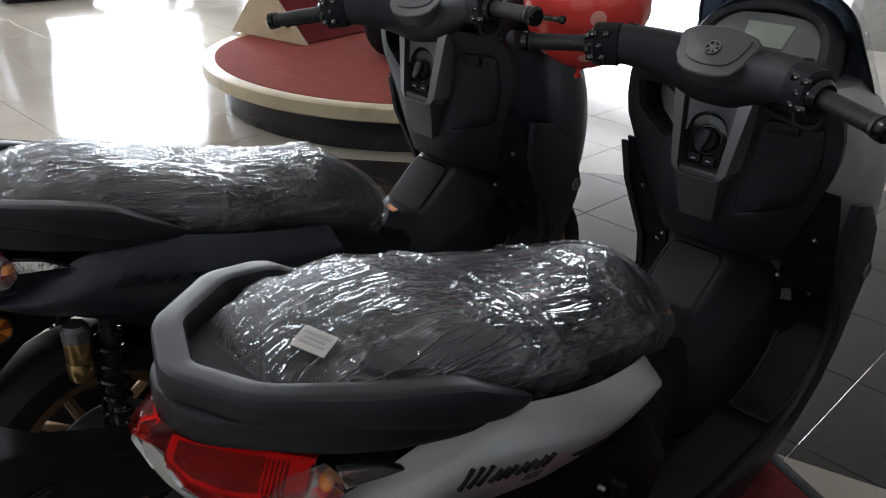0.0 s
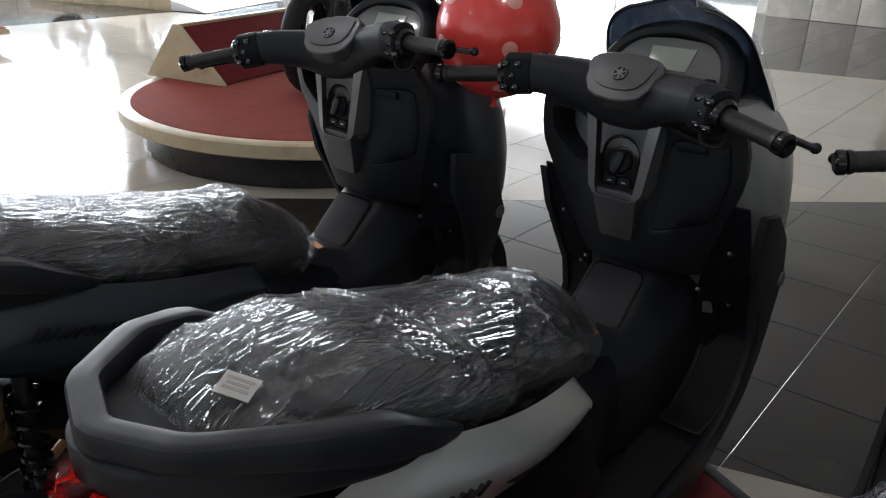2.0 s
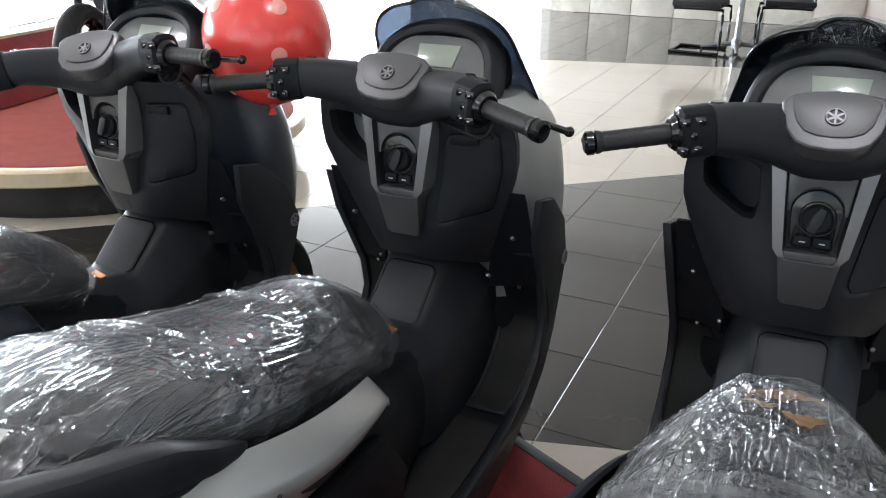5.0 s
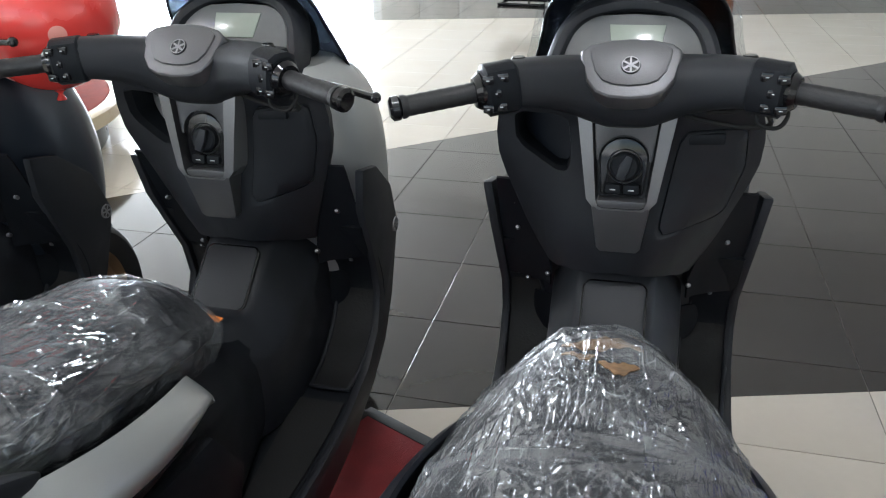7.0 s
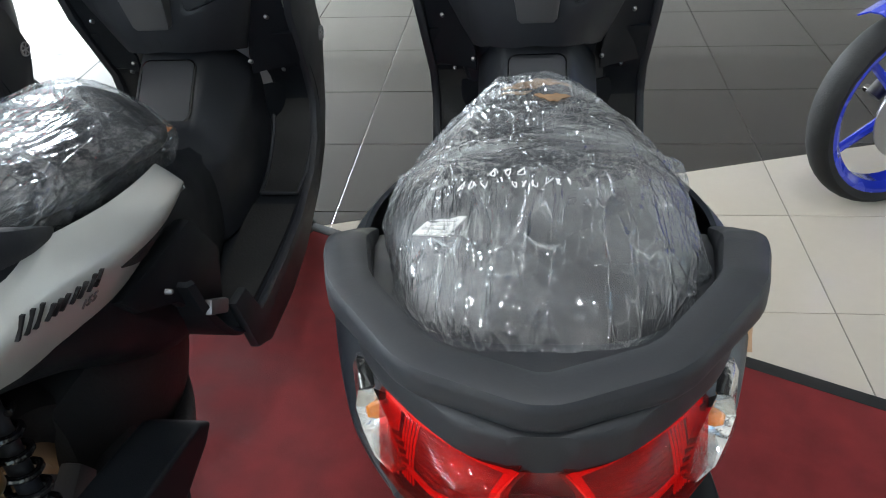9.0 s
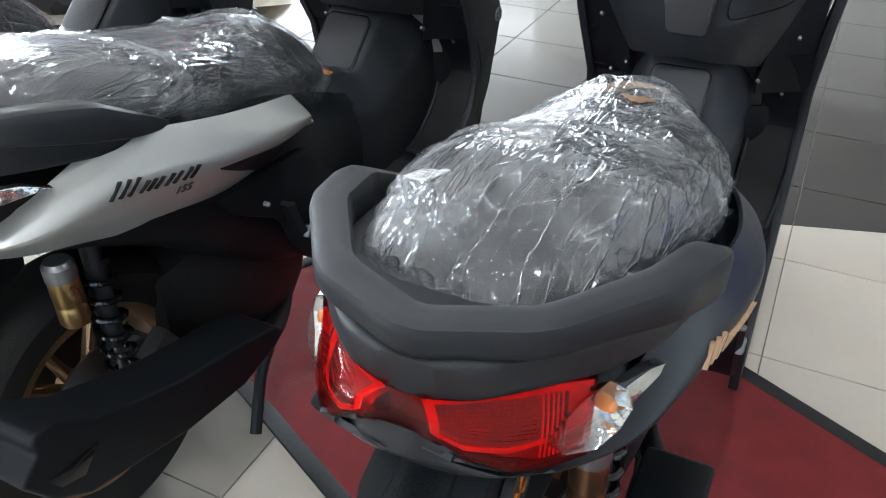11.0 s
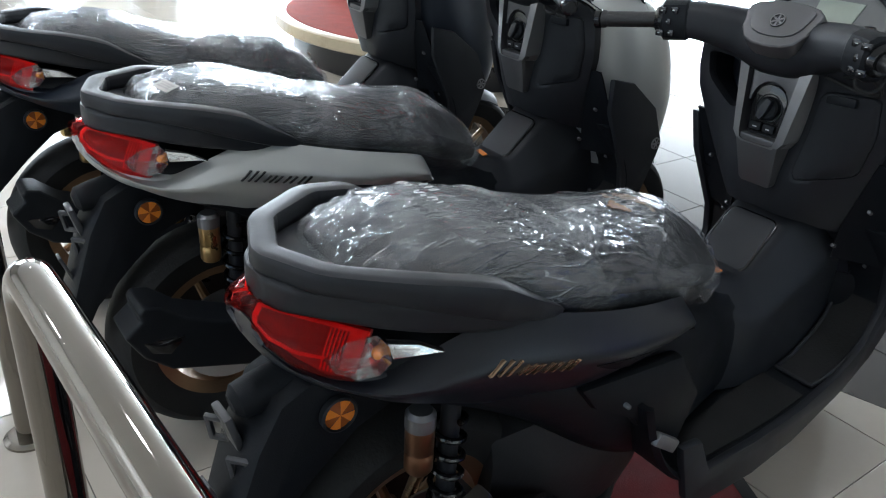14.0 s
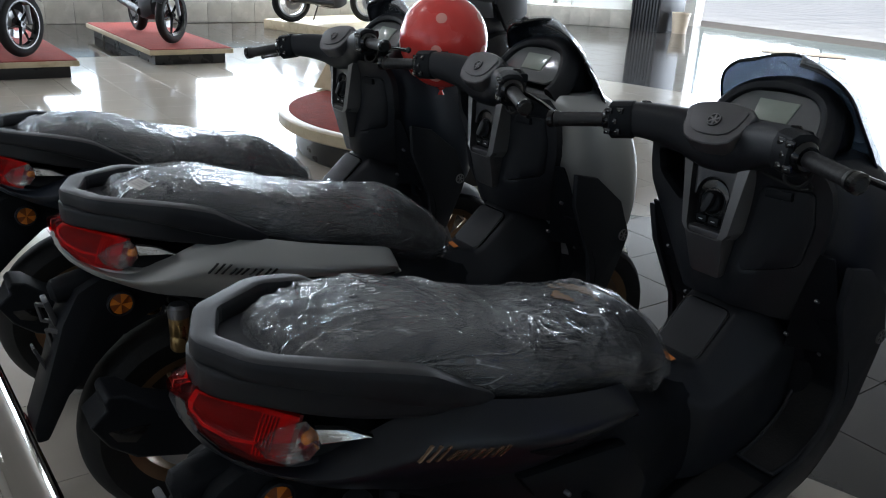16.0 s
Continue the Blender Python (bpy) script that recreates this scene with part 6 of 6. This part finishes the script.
motorcycle("black scooter-like motorcycle on a display platform", pose(-9.45, 2.40, 0.176, 0, 0, -90), "matte_black", "gloss_black", steer=-48)


def checker_stage():
    p = thing("metal_stage", "low cream stage with a chequer plate ramp", "stage", pose(-9.05, 5.45, 0, 0, 0, 19))
    part("deck", box((2.2, 3.0, 0.14), (-1.1, 1.5, 0.07), bev=0.004), "cream_board", p)
    part("ramp", plate([(0.002, 0.138), (0.50, 0.006), (0.002, 0.006)], 3.0, Matrix(((1, 0, 0, 0), (0, 0, 1, 0), (0, 1, 0, 0), (0, 0, 0, 1))), 0.001), "aluminium", p, "chequer plate ramp")
    for i in range(5):
        for j in range(28):
            part("stud", tf(box((0.055, 0.020, 0.006), bev=0.002), Matrix.Translation((0.05 + i * 0.095, 0.06 + j * 0.105, 0.128 - i * 0.0252)) @ Matrix.Rotation(radians(14.8), 4, "Y") @ Matrix.Rotation(radians(45 if (i + j) % 2 else -45), 4, "Z")), "steel", p)


checker_stage()
motorcycle("dark wire-wheeled motorcycle on the low stage", pose(-10.6, 4.95, 0.142, 0, 0, 0), "matte_black", "steel", 1.30, 0.31, True)
motorcycle("dark motorcycle with film-wrapped parts on the round podium", pose(-3.64, 2.77, 0.264, 0, 0, 20), "matte_black", "gloss_black", 1.0, 0.29)
motorcycle("blue motorcycle seen through the window", pose(-13.6, 0.9, -0.2, 0, 0, 25), "blue_paint", "steel")


def blue_motorcycle():
    b = thing("sport_motorcycle", "blue sport motorcycle with yellow and white graphics", "motorcycle", pose(0.945, 1.50, 0, 0, 0, -68))
    r = 0.275
    Y = Matrix.Rotation(math.pi / 2, 4, "Y")
    tyre_wheel("front_wheel", b, Matrix.Translation((0, 0, r)) @ Y, r, 0.085, "blue_paint", 5, thin=0.86)
    tyre_wheel("rear_wheel", b, Matrix.Translation((0.0, 1.32, r)) @ Y, r, 0.13, "blue_paint", 5)
    for x in (-0.10, 0.10):
        q = 1 if x > 0 else -1
        part("fork_leg", rod((x, -0.01, r - 0.01), (x, 0.16, 0.46), 0.022, 14), "iron", b, "black fork leg")
        part("upper_fork", rod((x, 0.16, 0.46), (x, 0.30, 0.88), 0.024, 14), "alloy", b)
        part("axle_nut", rod((x + q * 0.012, -0.005, r), (x + q * 0.034, -0.005, r), 0.011, 12), "chrome", b)
        part("fender_stay", plate([(0.02, 0.345), (0.05, 0.42), (0.12, 0.50), (0.16, 0.49), (0.12, 0.40), (0.05, 0.345)], 0.008, Matrix.Translation((x * 0.84, 0, 0)) @ SIDE, 0.002), "pale_plastic", b, "pale grey fender stay")
        part("side_fairing", plate([(0.035, 0.66), (0.075, 0.50), (0.098, 0.37), (0.16, 0.34), (0.30, 0.20), (0.62, 0.16), (0.80, 0.45), (0.62, 0.86), (0.10, 0.9)], 0.02, Matrix.Translation((x * 1.75 - 0.01, 0, 0)) @ SIDE, 0.006), "blue_paint", b, "blue fairing")
        sx = x * 1.75 + (0.0105 if x > 0 else -0.0145)
        part("graphic", plate([(0.088, 0.425), (0.078, 0.490), (0.20, 0.495), (0.24, 0.43)], 0.004, Matrix.Translation((sx, 0, 0)) @ SIDE, 0), "white_paint", b)
        for y, z in ((0.10, 0.468), (0.115, 0.440), (0.15, 0.455), (0.135, 0.478)):
            part("graphic", plate([(y - 0.012, z - 0.008), (y + 0.008, z - 0.010), (y + 0.013, z + 0.005), (y - 0.006, z + 0.010)], 0.002, Matrix.Translation((sx + q * 0.0035, 0, 0)) @ SIDE, 0), "yellow_paint", b)
        part("vent", plate([(0.062, 0.60), (0.082, 0.505), (0.115, 0.54), (0.105, 0.63)], 0.004, Matrix.Translation((sx, 0, 0)) @ SIDE, 0), "iron", b, "dark mesh vent")
        part("fairing_tip", plate([(-0.005, 0.555), (0.06, 0.585), (0.055, 0.545)], 0.010, Matrix.Translation((x * 1.4, 0, 0)) @ SIDE, 0.002), "blue_paint", b)
        part("lower_cowl", plate([(0.14, 0.335), (0.09, 0.16), (0.16, 0.09), (0.60, 0.10), (0.62, 0.30)], 0.02, Matrix.Translation((x * 1.6 - 0.01, 0, 0)) @ SIDE, 0.004), "black_plastic", b, "black lower cowl")
    part("mudguard", sheet([[(u * 0.07, (r + 0.03) * math.cos(a), r + (r + 0.03) * math.sin(a) - 0.025 * u * u) for u in (-1, -0.5, 0, 0.5, 1)] for a in [radians(q) for q in range(40, 121, 10)]], 0.004), "blue_paint", b)
    part("engine", body_loft([(0.32, 0.12, 0.20, 0.50), (0.6, 0.16, 0.18, 0.56), (0.9, 0.12, 0.24, 0.5)], 3, 16, 5), "iron", b)
    part("tank", body_loft([(0.25, 0.10, 0.80, 0.95), (0.45, 0.16, 0.76, 1.02), (0.75, 0.13, 0.74, 0.90)], 4, 20, 3), "blue_paint", b)
    part("seat", body_loft([(0.72, 0.11, 0.74, 0.80), (1.0, 0.12, 0.76, 0.83), (1.3, 0.08, 0.84, 0.90)], 4, 18, 3), "vinyl", b)
    part("nose", body_loft([(-0.02, 0.07, 0.80, 0.92), (0.10, 0.14, 0.74, 1.0), (0.25, 0.14, 0.74, 1.02)], 4, 20, 3), "blue_paint", b)
    part("kick_stand", rod((-0.12, 0.75, 0.24), (-0.24, 0.70, 0.012), 0.012, 8), "iron", b)


blue_motorcycle()


def chair(at):
    c = thing("cantilever_chair", "black steel cantilever chair with dark padded seat", "chair", at, "chairs at the table")
    for x in (-0.26, 0.26):
        part("leg", tube(smooth_path([(x, 0.24, 0.45), (x, -0.20, 0.45), (x, -0.25, 0.40), (x, -0.25, 0.06), (x, -0.20, 0.015), (x, 0.24, 0.015)], 4), 0.015, n=10), "gloss_black", c)
    part("floor_bar", rod((-0.26, 0.24, 0.015), (0.26, 0.24, 0.015), 0.015, 10), "gloss_black", c)
    part("seat_bar", rod((-0.26, -0.16, 0.45), (0.26, -0.16, 0.45), 0.012, 10), "gloss_black", c)
    part("seat", box((0.50, 0.50, 0.06), (0, 0.02, 0.49), bev=0.02), "vinyl", c, "dark padded seat")
    part("backrest", box((0.48, 0.05, 0.34), (0, 0.28, 0.80), (-8, 0, 0), 0.02), "vinyl", c)
    for x in (-0.23, 0.23):
        part("back_post", rod((x, 0.24, 0.45), (x, 0.29, 0.95), 0.013, 10), "gloss_black", c)
    return c


first_chair = chair(pose(-1.30, 8.66, 0, 0, 0, 88))
copy_thing(first_chair, pose(-0.52, 9.20, 0, 0, 0, -82))


def pedestal_table():
    t = thing("pedestal_table", "table with bright steel pedestal and star foot", "table", pose(-0.93, 8.80, 0, 0, 0, 8))
    part("pedestal", rod((0, 0, 0.06), (0, 0, 0.72), 0.030, 20), "steel", t, "bright steel pedestal")
    part("hub", lathe([(0, 0.13), (0.045, 0.13), (0.055, 0.10), (0.055, 0.045), (0, 0.045)], n=24), "alloy", t)
    for k in range(4):
        m = Matrix.Rotation(radians(90 * k), 4, "Z")
        part("foot_arm", tf(tube([(0.03, 0, 0.085), (0.20, 0, 0.06), (0.36, 0, 0.030)], [0.028, 0.022, 0.016], [0.026, 0.018, 0.010], 10), m), "alloy", t)
        part("glide", tf(rod((0.345, 0, 0.0), (0.345, 0, 0.03), 0.016, 10), m), "chrome", t)
    part("tabletop", lathe([(0, 0.75), (0.39, 0.75), (0.40, 0.74), (0.40, 0.725), (0, 0.72)], n=40), "gloss_black", t)


pedestal_table()


def orange_bin():
    b = thing("ribbed_bin", "orange ribbed plastic bin by the wall", "bin", Matrix.Translation((0.85, 11.1, 0)))
    prof = [(0.0, 0.0), (0.20, 0.0)]
    for k in range(24):
        z = 0.02 + k * 0.03
        prof += [(0.205 + 0.001 * k, z), (0.214 + 0.001 * k, z + 0.012), (0.205 + 0.001 * k, z + 0.024)]
    prof += [(0.225, 0.75), (0.20, 0.75), (0.18, 0.05), (0, 0.05)]
    part("shell", lathe(prof, n=32), "orange_plastic", b)


orange_bin()


def bucket():
    b = thing("bucket", "dirty white plastic bucket beside the column", "bucket", Matrix.Translation((-9.42, 12.40, 0)))
    part("shell", lathe([(0, 0.0), (0.13, 0.0), (0.17, 0.36), (0.178, 0.365), (0.178, 0.38), (0.165, 0.38), (0.125, 0.02), (0, 0.02)], n=32), "bucket_white", b)
    part("handle", tube([(0.17 * math.cos(a), 0.17 * math.sin(a) * 0.3 - 0.1 * math.sin(a), 0.36 - 0.16 * math.sin(a)) for a in [math.pi * k / 12 for k in range(13)]], 0.003, n=6), "steel", b)


bucket()
tagged(part("cardboard_sheet", box((1.25, 0.55, 0.008), (-6.55, 11.95, 0.006), (0, 0, 35), 0.002), "cardboard", None), "flattened brown cardboard sheet on the floor", "cardboard")


def ceiling_lights():
    first = None
    for lx, ly in CEILING_LIGHTS:
        if first is None:
            first = thing("ceiling_light", "round white recessed ceiling light", "light", Matrix.Translation((lx, ly, 3.6)), "ceiling lights")
            part("ring", lathe([(0.145, -0.004), (0.165, -0.008), (0.175, 0.0), (0.145, 0.0), (0.145, -0.004)], n=32), "white_paint", first)
        else:
            copy_thing(first, Matrix.Translation((lx, ly, 3.6)))


ceiling_lights()


def seat_point(y, deg, grow):
    """A point on the seat's outside: how far along, the angle round it from the right."""
    r = [float(np.interp(y, [q[0] for q in SEAT], [q[i] for q in SEAT])) for i in (1, 2, 3)]
    c, q = math.cos(radians(deg)), math.sin(radians(deg))
    f = (abs(c) ** 2.9 + abs(q) ** 2.9) ** (-1 / 2.9)
    hw, lo, hi = r[0] + grow, r[1] - grow * 0.5, r[2] + grow
    return Vector((c * f * hw * (1 - float(np.interp(y, *NARROW)) * max(q, 0)), y, (lo + hi) / 2 + q * f * (hi - lo) / 2))


def pen_mark(root, y, x, size, seed, mat, label):
    """A short run of small, unreadable pen strokes on the film."""
    rnd = random.Random(seed)
    for c in range(3):
        pts = []
        for k in range(5):
            px = x + size * (c - 1) * 0.36 + size * 0.26 * (rnd.random() - 0.5)
            py = y + size * 0.36 * (math.sin(k * 1.9 + seed + c) * 0.7 + 0.3 * (rnd.random() - 0.5))
            deg = min(range(40, 141, 2), key=lambda d: abs(seat_point(py, d, 0.0).x - px))
            pts.append((px, py, seat_point(py, deg, 0.0115).z))
        part("pen_stroke", tube(smooth_path(pts, 5), 0.0005, n=5), mat, root, label)


def seat_extras():
    """Labels, pen strokes and the stain under the film."""
    t = tagged(part("paper_label", box((0.040, 0.032, 0.0012), bev=0), "paper", None), "white paper label stuck on the wrapped seat", "label")
    t.matrix_world = pose(-0.104, 0.066, 0.829, 4, -18, -31)
    for y, w in ((0.008, 0.032), (0.001, 0.026), (-0.006, 0.030)):
        part("bar", box((w, 0.004, 0.0006), (0, y, 0.001), bev=0), "label_grey", t)
    copy_thing(t, pose(-0.7512 + 0.050, -0.022, 0.8405, 12, 9, 24))
    for middle, half, d0, d1, ph in ((0.552, 0.022, 56, 128, 0.3), (0.492, 0.018, 62, 94, 1.7), (0.515, 0.009, 96, 124, 2.6)):
        g = []
        for k in range(7):
            row = []
            for d in range(d0, d1 + 1, 2):
                u = (d - d0) / (d1 - d0)
                wide = half * math.sin(math.pi * min(max(u, 0.02), 0.98)) ** 0.6 * (0.75 + 0.35 * math.sin(9 * u + ph) * math.cos(17 * u + 2 * ph))
                row.append(seat_point(middle + 0.007 * math.sin(6 * u + ph) + wide * (k / 3 - 1), d, 0.003))
            g.append(row)
        part("stain_patch", sheet(g, 0.001), "rust_stain", C, "rusty brown stain under the film")
    for root, y, x, size, seed, mat in ((B, 0.038, 0.090, 0.030, 3, "ink"), (B, -0.045, 0.068, 0.030, 4, "ink"), (C, 0.112, -0.062, 0.030, 5, "white_mark"), (C, 0.132, -0.030, 0.034, 6, "white_mark"), (C, 0.107, -0.014, 0.024, 7, "white_mark"),
                                        (C, 0.112, 0.018, 0.028, 8, "white_mark"), (C, 0.075, 0.040, 0.034, 9, "ink"), (C, 0.085, 0.060, 0.028, 10, "ink"), (A, 0.06, 0.07, 0.03, 11, "ink")):
        pen_mark(root, y, x, size, seed, mat, ("black" if mat == "ink" else "pale") + " pen stroke on the film")


seat_extras()


# ---- floor tiles, the nearest as pieces of their own ----
def lay_tiles():
    master = {}
    rest = {"tile_cream": bmesh.new(), "tile_dark": bmesh.new()}
    near = 0
    h = (TILE - GAP) / 2
    for i in range(-33, 19):
        for j in range(-19, 33):
            cx, cy = X0 + (i + 0.5) * TILE, Y0 + (j + 0.5) * TILE
            if not (-11.85 < cx < 7.8 and -5.8 < cy < 14.3) or (cx > -3.7 and cy > 11.5):
                continue
            sq = [(cx - h, cy - h), (cx + h, cy - h), (cx + h, cy + h), (cx - h, cy + h)]
            pieces = []
            for q, mat in ((cut(sq, NEAR, -1), "tile_cream"), (cut(cut(cut(sq, NEAR, 1), FAR, -1), BAND, -1), "tile_dark"), (cut(cut(cut(sq, NEAR, 1), FAR, 1), BAND, -1), "tile_cream"), (cut(cut(sq, NEAR, 1), BAND, 1), "tile_dark")):
                if len(q) > 2:
                    area = abs(sum(a[0] * b[1] - b[0] * a[1] for a, b in zip(q, q[1:] + q[:1]))) / 2
                    if area > 2e-4:
                        pieces.append((q, mat))
            if cx < -9.0 - 0.12 * (cy - 4):
                pieces = [(sq, "tile_dark")]
            is_near = -2.6 < cx < 1.5 and -1.0 < cy < 4.6
            for q, mat in pieces:
                if is_near and near < 300:
                    near += 1
                    if len(q) == 4 and len(pieces) == 1:
                        if mat not in master:
                            b = bmesh.new()
                            tile_mesh([(x - cx, y - cy) for x, y in q], b)
                            me = bpy.data.meshes.new("tile")
                            b.to_mesh(me)
                            me.materials.append(M[mat])
                            master[mat] = me
                        ob = new("tile", master[mat])
                        ob.location = (cx, cy, 0)
                        ob.parent = floor
                    else:
                        b = bmesh.new()
                        tile_mesh([(x - cx, y - cy) for x, y in q], b)
                        ob = part("tile", b, mat, floor, angle=20)
                        ob.location = (cx, cy, 0)
                else:
                    tile_mesh(q, rest[mat])
    for mat, b in rest.items():
        tagged(part("tiles", b, mat, floor, angle=20), kind="stuff")


lay_tiles()
